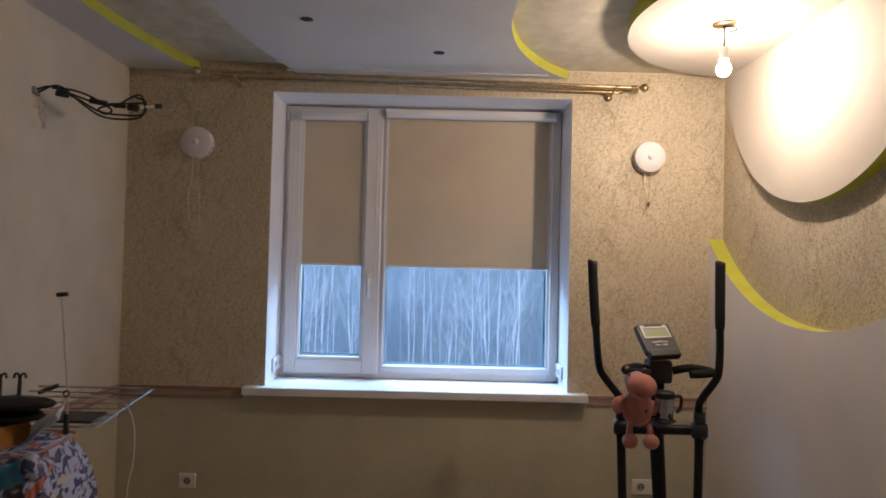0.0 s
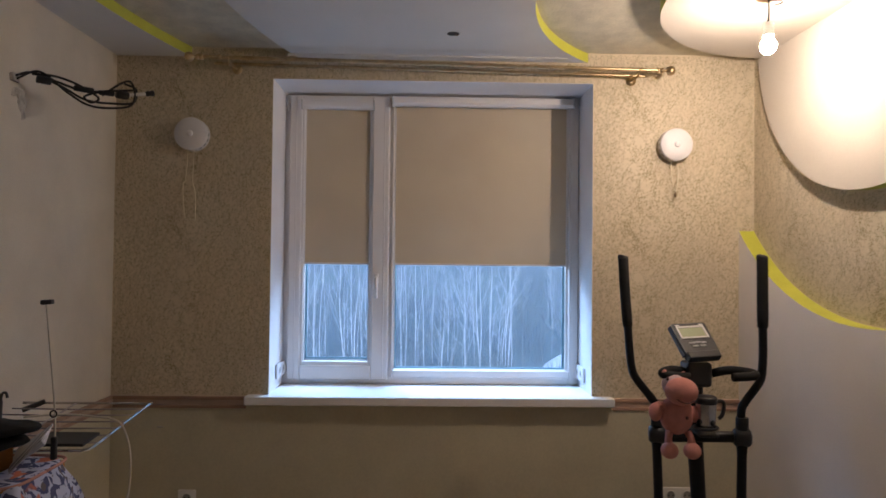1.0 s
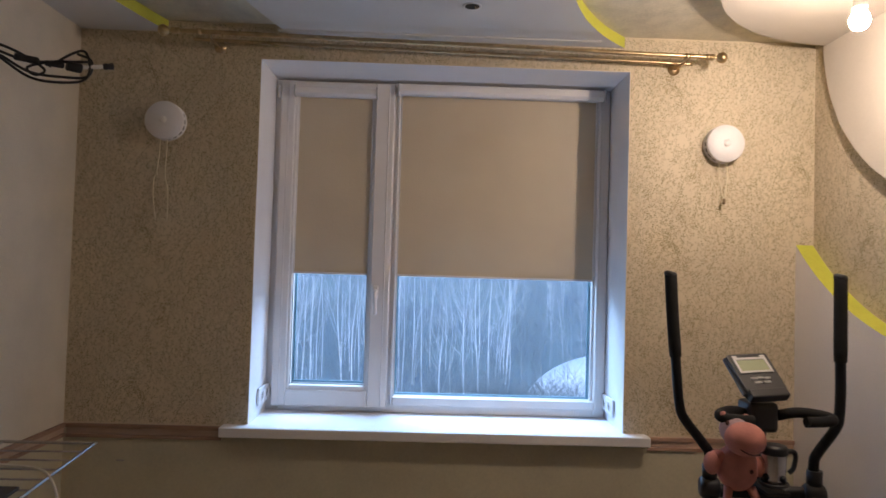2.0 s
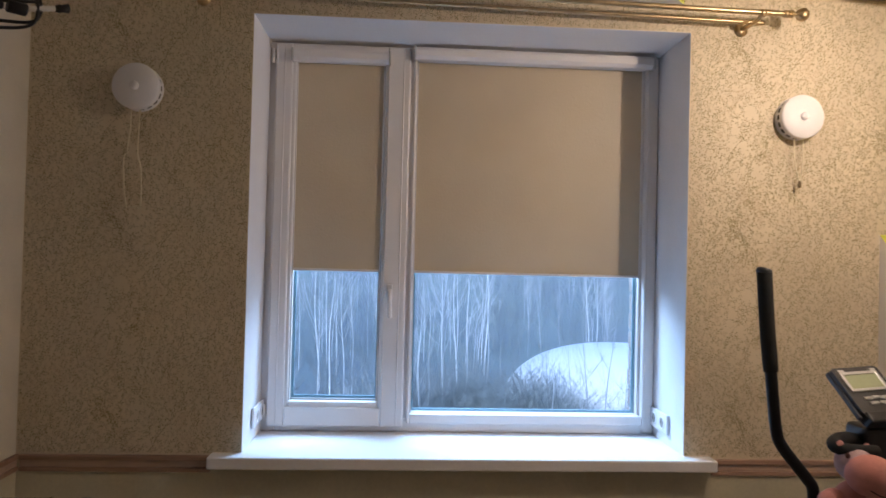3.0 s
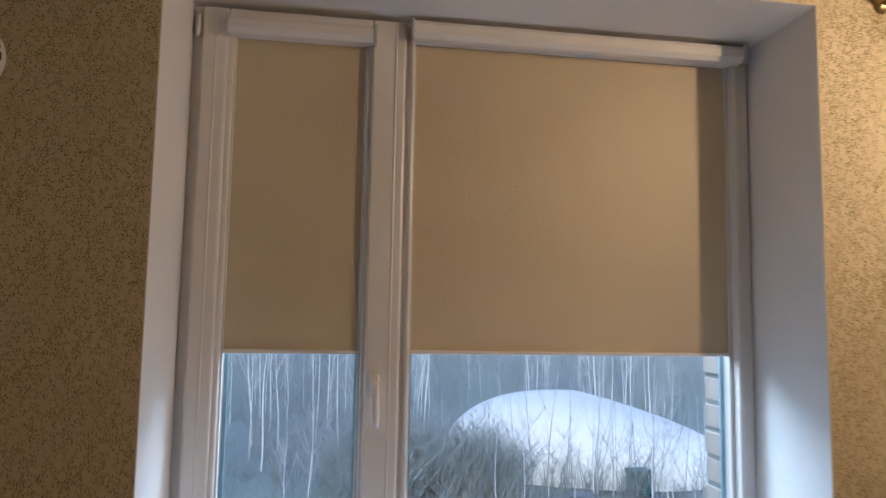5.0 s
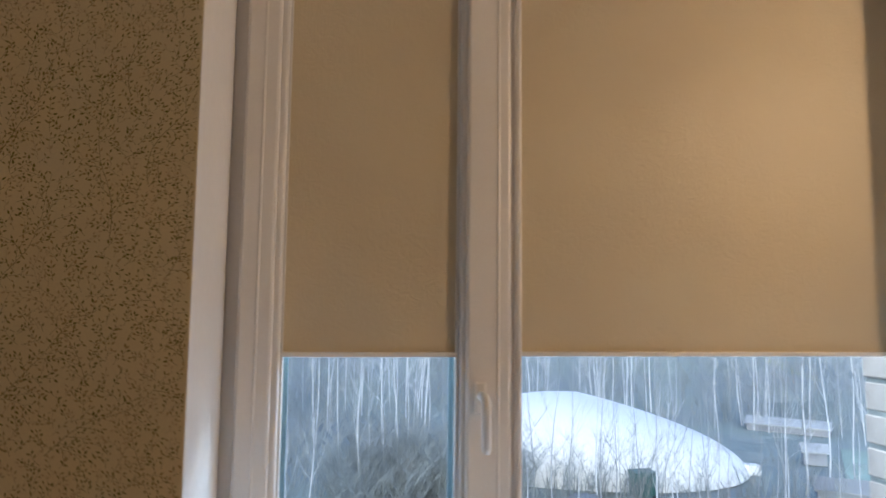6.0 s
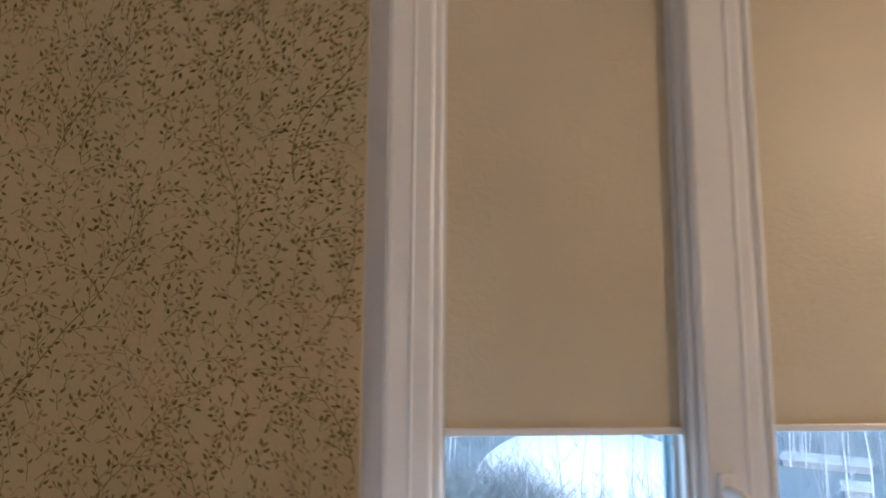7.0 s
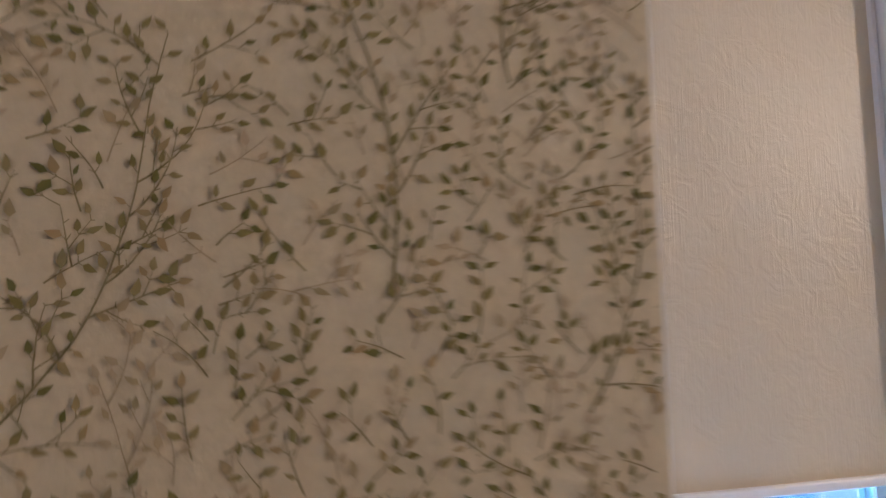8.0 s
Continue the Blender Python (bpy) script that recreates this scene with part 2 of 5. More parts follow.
# ---- mesh helpers ----
def box(bm, x0, x1, y0, y1, z0, z1, bevel=0.0, m=None, seg=2):
    r = bmesh.ops.create_cube(bm, size=1.0)
    t = Matrix.Translation(((x0 + x1) / 2, (y0 + y1) / 2, (z0 + z1) / 2)) @ Matrix.Diagonal((x1 - x0, y1 - y0, z1 - z0, 1))
    bmesh.ops.transform(bm, matrix=t, verts=r["verts"])
    vs = r["verts"]
    if bevel:
        es = list({e for v in vs for e in v.link_edges})
        b = bmesh.ops.bevel(bm, geom=es, offset=bevel, segments=seg, affect="EDGES", profile=0.5)
        vs = list({v for f in b["faces"] for v in f.verts} | {v for v in vs if v.is_valid})
    if m is not None:
        bmesh.ops.transform(bm, matrix=m, verts=vs)
    return bm


def boxed(*a, **k):
    return box(bmesh.new(), *a, **k)


def smooth_path(points, steps=6):
    """Catmull-Rom through the points."""
    p = [Vector(q) for q in points]
    p = [p[0] * 2 - p[1]] + p + [p[-1] * 2 - p[-2]]
    out = []
    for i in range(1, len(p) - 2):
        for s in range(steps):
            t = s / steps
            a, b, c, d = p[i - 1 : i + 3]
            out.append(0.5 * (2 * b + (c - a) * t + (2 * a - 5 * b + 4 * c - d) * t * t + (3 * b - a - 3 * c + d) * t**3))
    out.append(p[-2])
    return out


def tube(bm, points, radius, sides=10, cap=True):
    """A round bar along points; radius: one number, or one for each point."""
    pts = [Vector(q) for q in points]
    rad = radius if isinstance(radius, (list, tuple)) else [radius] * len(pts)
    up = None
    rings = []
    for i, p in enumerate(pts):
        d = (pts[min(i + 1, len(pts) - 1)] - pts[max(i - 1, 0)]).normalized()
        if up is None:
            up = Vector((0, 0, 1)) if abs(d.z) < 0.9 else Vector((1, 0, 0))
        side = d.cross(up).normalized()
        up = side.cross(d).normalized()
        rings.append([bm.verts.new(p + rad[i] * (math.cos(a) * side + math.sin(a) * up)) for a in (2 * math.pi * k / sides for k in range(sides))])
    for a, b in zip(rings, rings[1:]):
        for k in range(sides):
            f = bm.faces.new((a[k], a[(k + 1) % sides], b[(k + 1) % sides], b[k]))
            f.smooth = True
    if cap:
        bm.faces.new(rings[0][::-1]), bm.faces.new(rings[-1])
    return bm


def tubed(points, radius, sides=10):
    return tube(bmesh.new(), points, radius, sides)


def lathe(bm, profile, segs=40, m=None):
    """Turns (radius, height) pairs round z."""
    rings = []
    for r, z in profile:
        if r < 1e-6:
            rings.append([bm.verts.new((0, 0, z))])
        else:
            rings.append([bm.verts.new((r * math.cos(2 * math.pi * k / segs), r * math.sin(2 * math.pi * k / segs), z)) for k in range(segs)])
    for a, b in zip(rings, rings[1:]):
        for k in range(segs):
            q = [a[k % len(a)], a[(k + 1) % len(a)], b[(k + 1) % len(b)], b[k % len(b)]]
            q = list(dict.fromkeys(q))
            if len(q) > 2:
                f = bm.faces.new(q)
                f.smooth = True
    if m is not None:
        bmesh.ops.transform(bm, matrix=m, verts=[v for r in rings for v in r])
    return bm


def ball(bm, c, r, sub=3):
    rx, ry, rz = r if isinstance(r, (tuple, list)) else (r, r, r)
    g = bmesh.ops.create_icosphere(bm, subdivisions=sub, radius=1.0)
    bmesh.ops.transform(bm, matrix=Matrix.Translation(c) @ Matrix.Diagonal((rx, ry, rz, 1)), verts=g["verts"])
    for v in g["verts"]:
        for f in v.link_faces:
            f.smooth = True
    return g["verts"]


def prism(bm, outline, lift, side_index=0):
    """Extrudes a flat outline (list of Vectors) by lift; its side faces take material side_index."""
    a = [bm.verts.new(p) for p in outline]
    b = [bm.verts.new(Vector(p) + Vector(lift)) for p in outline]
    f1, f2 = bm.faces.new(a), bm.faces.new(b[::-1])
    f1.normal_update(), f2.normal_update()
    for k in range(len(a)):
        j = (k + 1) % len(a)
        f = bm.faces.new((a[j], a[k], b[k], b[j]))
        f.material_index = side_index
    bmesh.ops.triangulate(bm, faces=[f1, f2])
    return bm


def mesh_of(bm, name, *mats):
    bmesh.ops.recalc_face_normals(bm, faces=bm.faces[:])
    me = bpy.data.meshes.new(name)
    bm.to_mesh(me)
    bm.free()
    for m in mats:
        me.materials.append(M[m])
    return me


def part(name, bm, material, parent, label=""):
    mats = material if isinstance(material, tuple) else (material,)
    ob = new(name, mesh_of(bm, name, *mats))
    ob.parent = parent
    return tagged(ob, label)


def thing(name, label, category, group="", at=(0, 0, 0)):
    ob = new(name)
    ob.location = at
    ob.empty_display_size = 0.1
    return tagged(ob, label, category, group)


def structure(name, bm, material, label, category="structure"):
    mats = material if isinstance(material, tuple) else (material,)
    return tagged(new(name, mesh_of(bm, name, *mats)), label, category, kind="structure")


# ---- the room ----
XL, XR, YB, ZC = -1.46, 1.522, -4.6, 2.477  # left wall, right wall, back wall, upper ceiling
WX0, WX1, WZ0, WZ1 = -0.739, 0.759, 0.831, 2.335  # window opening
LOW = 2.432  # lower ceiling layer
CX, CY, CZ = 1.52, -0.845, 2.45  # centre of the folded circles
DISC = 2.420  # underside of the round disc
R_OUT, R_IN = 1.155, 0.70

bm = bmesh.new()
box(bm, XL - 0.2, WX0, 0, 0.37, -0.1, 2.7)
box(bm, WX1, XR + 0.2, 0, 0.37, -0.1, 2.7)
box(bm, WX0, WX1, 0, 0.37, -0.1, WZ0)
box(bm, WX0, WX1, 0, 0.37, WZ1, 2.7)
wall_north = structure("wall_north", bm, "wallpaper", "golden-beige papered window wall printed with fine leafy sprigs", "wall")
bm = bmesh.new()
box(bm, XL - 0.001, XR, -0.004, 0.0, 0.0, 0.832)
part("dado_panel", bm, "dado_paint", wall_north, "olive-beige painted lower wall")
wall_west = structure("wall_west", boxed(XL - 0.2, XL, YB, 0, -0.1, 2.7), "wallpaper_light", "pale cream papered side wall with faint mottling", "wall")
part("dado_panel", boxed(XL, XL + 0.004, YB, -0.004, 0, 0.832), "dado_paint", wall_west, "olive-beige painted lower wall")
wall_east = structure("wall_east", boxed(XR, XR + 0.2, YB, 0, -0.1, 2.7), "wallpaper", "beige papered side wall inside a round recess", "wall")
structure("wall_south", boxed(XL - 0.2, XR + 0.2, YB - 0.2, YB, -0.1, 2.7), "wallpaper_light", "plain cream back wall", "wall")
structure("floor", boxed(XL - 0.2, XR + 0.2, YB - 0.2, 0.0, -0.12, 0.0), "laminate", "brown laminate floor", "floor")

# white lining of the window opening
bm = bmesh.new()
T = 0.0015
box(bm, WX0, WX0 + T, 0.001, 0.37, WZ0, WZ1)
box(bm, WX1 - T, WX1, 0.001, 0.37, WZ0, WZ1)
box(bm, WX0 + T, WX1 - T, 0.001, 0.37, WZ1 - T, WZ1)
structure("window_reveal", bm, "reveal_white", "smooth white plastered window reveal", "reveal")

# ceiling: upper sheet and lower layers with curved lime edges
structure("ceiling", boxed(XL - 0.2, XR + 0.2, YB - 0.2, 0.2, ZC, ZC + 0.2), "ceiling_texture", "textured cream upper ceiling", "ceiling")
ACX, ACY, AR1, AR2 = 2.30, -0.95, 3.07, 3.545


def arc_x(y, r):
    return ACX - math.sqrt(r * r - max(y - ACY, -1.6) ** 2)


STEPS = 48
ys = [YB + (0 - YB) * k / STEPS for k in range(STEPS + 1)]
out = [Vector((arc_x(y, AR2), y, LOW)) for y in ys if arc_x(y, AR2) > XL + 0.01]
ymin = out[0].y
out += [Vector((XL, 0, LOW)), Vector((XL, ymin, LOW))]
structure("ceiling_strip", prism(bmesh.new(), out, (0, 0, ZC - LOW), 1), ("ceiling_white", "lime_paint"), "white dropped ceiling strip with a lime-painted curved edge", "ceiling")
out = [Vector((arc_x(y, AR1), y, LOW)) for y in ys]
ang_start = math.asin((0 - CY) / R_OUT)
for k in range(61):
    a = math.pi - ang_start + (math.pi / 2 + ang_start) * k / 60
    x, y = CX + R_OUT * math.cos(a), CY + R_OUT * math.sin(a)
    if x <= XR and y <= 0.0001:
        out.append(Vector((x, min(y, 0), LOW)))
out += [Vector((XR, out[-1].y, LOW)), Vector((XR, YB, LOW))]
structure("ceiling_panel", prism(bmesh.new(), out, (0, 0, ZC - LOW), 1), ("ceiling_white", "lime_paint"), "smooth white dropped ceiling panel with curved lime edges", "ceiling")
structure("ceiling_bead", boxed(-0.66, 0.62, -0.075, -0.055, LOW - 0.006, LOW + 0.002, 0.002), "ceiling_white", "thin white joint bead along the ceiling panel", "trim")
out = [Vector((CX + R_IN * math.cos(a), CY + R_IN * math.sin(a), DISC)) for a in (math.pi / 2 + math.pi * k / 64 for k in range(65))]
out += [Vector((XR, CY - R_IN, DISC)), Vector((XR, CY + R_IN, DISC))]
structure("ceiling_disc", prism(bmesh.new(), out, (0, 0, ZC - DISC), 1), ("disc_cream", "lime_paint"), "cream-white round ceiling disc with a lime-green edge", "ceiling")
XD, YD, ZD, R_D = 1.472, -0.865, 2.487, 0.733  # wall disc: face, centre, radius
out = [Vector((XD, YD + R_D * math.cos(a), ZD + R_D * math.sin(a))) for a in (math.pi + math.pi * k / 64 for k in range(65))]
out = [v for v in out if v.z < DISC - 0.002]
out = [Vector((XD, out[0].y, DISC))] + out + [Vector((XD, out[-1].y, DISC))]
structure("wall_disc", prism(bmesh.new(), out, (XR - XD, 0, 0), 1), ("disc_cream", "lime_paint"), "cream-white half-round wall disc with a lime-green edge, folded down from the ceiling", "wall panel")
# wall layer round the recess
XP, CYW, CZW, RW = 1.450, -0.884, 2.529, 1.247
zs = CZW - math.sqrt(RW**2 - CYW**2)
out = [Vector((XP, 0, zs))]
for k in range(1, 80):
    a = math.atan2(zs - CZW, -CYW) - k * 0.03
    y, z = CYW + RW * math.cos(a), CZW + RW * math.sin(a)
    if z < LOW - 0.01:
        out.append(Vector((XP, y, z)))
out += [Vector((XP, out[-1].y, LOW)), Vector((XP, YB, LOW)), Vector((XP, YB, 0)), Vector((XP, 0, 0))]
structure("wall_layer", prism(bmesh.new(), out, (XR - XP, 0, 0), 1), ("wall_white", "lime_paint"), "white painted wall layer with a round cut-out edged in lime yellow", "wall panel")

# moulding along the top of the dado
def moulding(name, along_x, lo, hi, at):
    root = thing(name, "brown wooden dado moulding with a grooved face", "moulding")
    root["kind"] = "structure"
    for nm, z0, z1, d, m in (("lower_bead", 0.808, 0.822, 0.012, "dado_wood"), ("face", 0.822, 0.846, 0.007, "dado_wood_light"), ("upper_bead", 0.846, 0.862, 0.014, "dado_wood")):
        if along_x:
            b = boxed(lo, hi, at - d, at, z0, z1, 0.002)
        else:
            b = boxed(at, at + d, lo, hi, z0, z1, 0.002)
        part(nm, b, m, root)


moulding("dado_moulding", True, XL + 0.016, -0.838, -0.0)
moulding("dado_moulding", True, 0.855, XP - 0.001, -0.0)
moulding("dado_moulding", False, YB, -0.001, XL)

# ---- window ----
window_1 = thing("window_1", "white plastic two-part window with a narrow opening sash", "window")
window_1["kind"] = "structure"
window_1.location = (-0.006, -0.034, 0.004)
FY0, FY1 = 0.312, 0.384


def ring(bm, x0, x1, z0, z1, wl, wr, wb, wt, y0, y1, bevel=0.004):
    """Four butted members of a rectangular frame."""
    box(bm, x0, x0 + wl, y0, y1, z0, z1, bevel)
    box(bm, x1 - wr, x1, y0, y1, z0, z1, bevel)
    box(bm, x0 + wl, x1 - wr, y0 + 0.0005, y1, z0, z0 + wb, bevel)
    box(bm, x0 + wl, x1 - wr, y0 + 0.0005, y1, z1 - wt, z1, bevel)
    return bm


Z0 = 0.868  # underside of the window frame
frame_bm = ring(bmesh.new(), WX0 + 0.0018, WX1 + 0.002, Z0, WZ1 - 0.008, 0.0582, 0.05, 0.05, 0.05, FY0, FY1)
box(frame_bm, -0.226, -0.178, FY0, FY1, Z0 + 0.05, WZ1 - 0.053, 0.004)
wf = part("window_frame", frame_bm, "pvc", window_1)
# fixed light: glazing bead
part("glazing_bead", ring(bmesh.new(), -0.190, 0.724, Z0 + 0.034, 2.312, 0.012, 0.012, 0.036, 0.03, 0.300, 0.345, 0.005), "pvc", window_1)
part("glazing_bead", ring(bmesh.new(), -0.182, 0.714, 0.930, 2.290, 0.008, 0.014, 0.010, 0.010, 0.328, 0.352, 0.0), "pvc", window_1)
sash = part("sash", ring(bmesh.new(), -0.706, -0.203, Z0 + 0.022, 2.318, 0.062, 0.086, 0.072, 0.05, 0.286, 0.345, 0.006), "pvc", window_1)
part("sash_bead", ring(bmesh.new(), -0.648, -0.285, 0.958, 2.272, 0.017, 0.014, 0.024, 0.02, 0.296, 0.345, 0.005), "pvc", sash)
part("sash_seal", ring(bmesh.new(), -0.632, -0.298, 0.981, 2.253, 0.005, 0.005, 0.005, 0.005, 0.325, 0.348, 0.0), "gasket", sash, "thin dark rubber glazing seal")
for nm, x0, x1, z0, z1 in (("pane", -0.629, -0.301, 0.984, 2.25), ("pane", -0.173, 0.699, 0.939, 2.281)):
    for yy in (0.350, 0.362):
        p = part(nm, boxed(x0, x1, yy, yy + 0.004, z0, z1), "window_glass", window_1)
        p.visible_shadow = False
part("spacer", ring(bmesh.new(), -0.629, -0.301, 0.984, 2.25, 0.010, 0.010, 0.010, 0.010, 0.3545, 0.3615, 0.0), "spacer_blue", window_1, "bluish metal glazing spacer")
part("spacer", ring(bmesh.new(), -0.176, 0.700, 0.939, 2.281, 0.010, 0.012, 0.010, 0.010, 0.3545, 0.3615, 0.0), "spacer_blue", window_1, "bluish metal glazing spacer")
for x in (-0.676, -0.232):
    part("sash_rib", boxed(x, x + 0.007, 0.2842, 0.290, Z0 + 0.03, 2.31, 0.003), "pvc", sash)
# hinges and handle
for z in (0.945, 2.268):
    h = bmesh.new()
    box(h, -0.722, -0.711, 0.288, 0.312, z - 0.022, z + 0.022, 0.003)
    lathe(h, [(0.0, -0.026), (0.005, -0.026), (0.005, 0.026), (0, 0.026)], 12, Matrix.Translation((-0.7165, 0.290, z)))
    part("hinge", h, "pvc", sash, "white plastic hinge cover")
h = bmesh.new()
box(h, -0.273, -0.252, 0.279, 0.287, 1.366, 1.424, 0.0035, seg=3)
hd = part("handle", h, "pvc", sash, "white lever handle turned down")
h = bmesh.new()
tube(h, smooth_path([(-0.263, 0.280, 1.400), (-0.263, 0.250, 1.399), (-0.262, 0.238, 1.388), (-0.261, 0.238, 1.352), (-0.260, 0.243, 1.302)], 5), [0.0085] * 10 + [0.009] * 10 + [0.0065], 12)
part("lever", h, "pvc", hd)
part("drain_cap", boxed(-0.688, -0.683, 0.308, 0.313, 0.905, 0.918), "slot_black", window_1)

# sill board
sill = boxed(-0.836, 0.853, -0.060, 0.30, 0.8315, Z0 + 0.003, 0.006, seg=3)
structure("window_sill", sill, "reveal_white", "white plastic window sill board with overhanging ends", "window sill")


def roller_blind(x0, x1, top, cass, bottom, y, label):
    """A cassette blind: cover, roller ends, cloth, bottom bar."""
    root = thing("roller_blind", label, "roller blind", "roller blinds on the window")
    root.location = (-0.006, -0.034, 0.003)
    b = bmesh.new()
    prof = [(0.268, top), (0.296, top), (0.296, top - cass), (0.274, top - cass), (0.262, top - cass * 0.72), (0.262, top - cass * 0.25)]
    prism(b, [Vector((x0 - 0.012, y, z)) for y, z in prof], (x1 - x0 + 0.03, 0, 0))
    bmesh.ops.recalc_face_normals(b, faces=b.faces[:])
    part("cassette", b, "pvc", root, "white rounded cassette cover")
    for xx in (x0 - 0.020, x1 + 0.018):
        part("end_cap", boxed(xx, xx + 0.008, 0.258, 0.297, top - cass - 0.004, top + 0.003, 0.003), "silver_plastic", root, "grey end cap")
    c = bmesh.new()
    n, rows = 40, 30
    grid = [[c.verts.new((x0 + (x1 - x0) * i / n, y + 0.0007 * math.sin(9 * i / n + 2 * j / rows), bottom + (top - cass + 0.01 - bottom) * j / rows)) for i in range(n + 1)] for j in range(rows + 1)]
    for j in range(rows):
        for i in range(n):
            f = c.faces.new((grid[j][i], grid[j][i + 1], grid[j + 1][i + 1], grid[j + 1][i]))
            f.smooth = True
    part("cloth", c, "blind_cloth", root, "half-lowered beige cloth")
    part("bottom_bar", boxed(x0, x1, y - 0.0045, y + 0.004, bottom - 0.006, bottom + 0.004, 0.002), "pvc", root, "slim light bottom bar")
    for xx in (x0 - 0.004, x1 - 0.001):
        part("side_guide", boxed(xx, xx + 0.005, y - 0.006, y + 0.008, 0.985 if x0 < -0.4 else 0.945, top - cass), "pvc", root)
    return root


roller_blind(-0.627, -0.305, 2.292, 0.041, 1.475, 0.3135, "narrow beige roller blind half lowered over the opening sash")
roller_blind(-0.173, 0.7035, 2.317, 0.044, 1.475, 0.332, "wide beige roller blind half lowered over the fixed pane")


# ---- printed sprigs of the wallpaper ----
def print_tile(rng, w=0.53, h=0.64):
    """Leaves (six points each) and stems (four points a piece) of one repeat, in metres; dark and faded ink."""
    leaves, stems, taken = ([], []), ([], []), {}
    cell = 0.006

    def near(x, y, d):
        """Leaves closer than d; the repeat wraps round."""
        x, y = x % w, y % h
        i, j, n = int(x / cell), int(y / cell), int(d / cell) + 1
        return sum((px - x) ** 2 + (py - y) ** 2 < d * d for di in range(-n, n + 1) for dj in range(-n, n + 1) for px, py in taken.get((i + di, j + dj), ()))

    def leaf(x, y, a, ln, wd, ink):
        ca, sa = math.cos(a), math.sin(a)
        mx, my = x + ca * ln * 0.5, y + sa * ln * 0.5
        if near(mx, my, 0.0041):
            return
        taken.setdefault((int(mx % w / cell), int(my % h / cell)), []).append((mx % w, my % h))
        curl = rng.uniform(-0.15, 0.15)
        leaves[ink].append([(x + u * ln * ca - v * wd * sa, y + u * ln * sa + v * wd * ca) for u, v in ((0, 0), (0.28, -0.46), (0.60, -0.36 + curl), (1, curl), (0.60, 0.35 + curl), (0.28, 0.46))])

    def stroke(p, q, w0, w1, ink):
        d = math.hypot(q[0] - p[0], q[1] - p[1]) or 1e-9
        nx, ny = -(q[1] - p[1]) / d, (q[0] - p[0]) / d
        stems[ink].append([(p[0] - nx * w0, p[1] - ny * w0), (q[0] - nx * w1, q[1] - ny * w1), (q[0] + nx * w1, q[1] + ny * w1), (p[0] + nx * w0, p[1] + ny * w0)])

    def pair(x, y, a, side, ink):
        """One leaf or two on short stalks."""
        for s in (side, -side)[: 2 if rng.random() < 0.55 else 1]:
            t = a + s * rng.uniform(0.45, 1.15)
            off = rng.uniform(0.0008, 0.0030)
            p = (x + off * math.cos(t), y + off * math.sin(t))
            stroke((x, y), p, 0.00018, 0.00014, ink)
            ln = rng.uniform(0.0040, 0.0070)
            leaf(*p, t + rng.uniform(-0.5, 0.5), ln, ln * rng.uniform(0.42, 0.60), ink)

    def twig(x, y, a, length, width, depth, ink):
        """A curving shoot: leaves along it, side shoots lower down, a leaf at its tip."""
        step = 0.0030
        n = max(3, int(length / step))
        bend = rng.choice((-1, 1)) * rng.uniform(4, 26) * (0.35 if depth > 1 else 1)
        side, since, shoot = rng.choice((-1, 1)), 0.0, rng.uniform(0.004, 0.012)
        for k in range(n):
            q = (x + math.cos(a) * step, y + math.sin(a) * step)
            wd = width * (1 - 0.62 * k / n)
            stroke((x, y), q, wd, width * (1 - 0.62 * (k + 1) / n), ink)
            x, y = q
            a += bend * step + rng.uniform(-0.05, 0.05)
            if depth > 1 and k and k % 28 == 0:
                bend = -bend * rng.uniform(0.6, 1.2)
            since, shoot = since + step, shoot - step
            if depth and shoot <= 0:
                side = -side
                t = a + side * rng.uniform(0.55, 1.05)
                reach = rng.uniform(0.018, 0.052) if depth > 1 else rng.uniform(0.010, 0.018)
                if near(x + 0.55 * reach * math.cos(t), y + 0.55 * reach * math.sin(t), 0.010) < 5:
                    twig(x, y, t, reach, width * 0.72, depth - 1, ink)
                shoot = rng.uniform(0.008, 0.015)
            elif since > (0.0047 if depth < 2 else 0.0085):
                side, since = -side, 0.0
                pair(x, y, a, side, ink)
        leaf(x, y, a, rng.uniform(0.0048, 0.0070), 0.0029, ink)

    for k in range(40):
        # main stems, set out evenly and leaning either way
        x, y = ((k * 0.618034) % 1) * w, (k + rng.random()) * h / 40
        if near(x, y, 0.014) < 4:
            twig(x, y, math.pi / 2 + rng.choice((-1, 1)) * rng.uniform(0.1, 0.8), rng.uniform(0.11, 0.26), 0.00054, 2, 0 if k % 4 else 1)
    # small sprays in what the stems leave bare
    for k in range(9000):
        x, y = rng.random() * w, rng.random() * h
        if not near(x, y, 0.0070):
            twig(x, y - 0.008, math.pi / 2 + rng.uniform(-1.3, 1.3), rng.uniform(0.012, 0.030), 0.00034, rng.choice((0, 0, 1)), 1 if rng.random() < 0.28 else 0)
    return [np.array(q) for q in (*leaves, *stems)], w, h


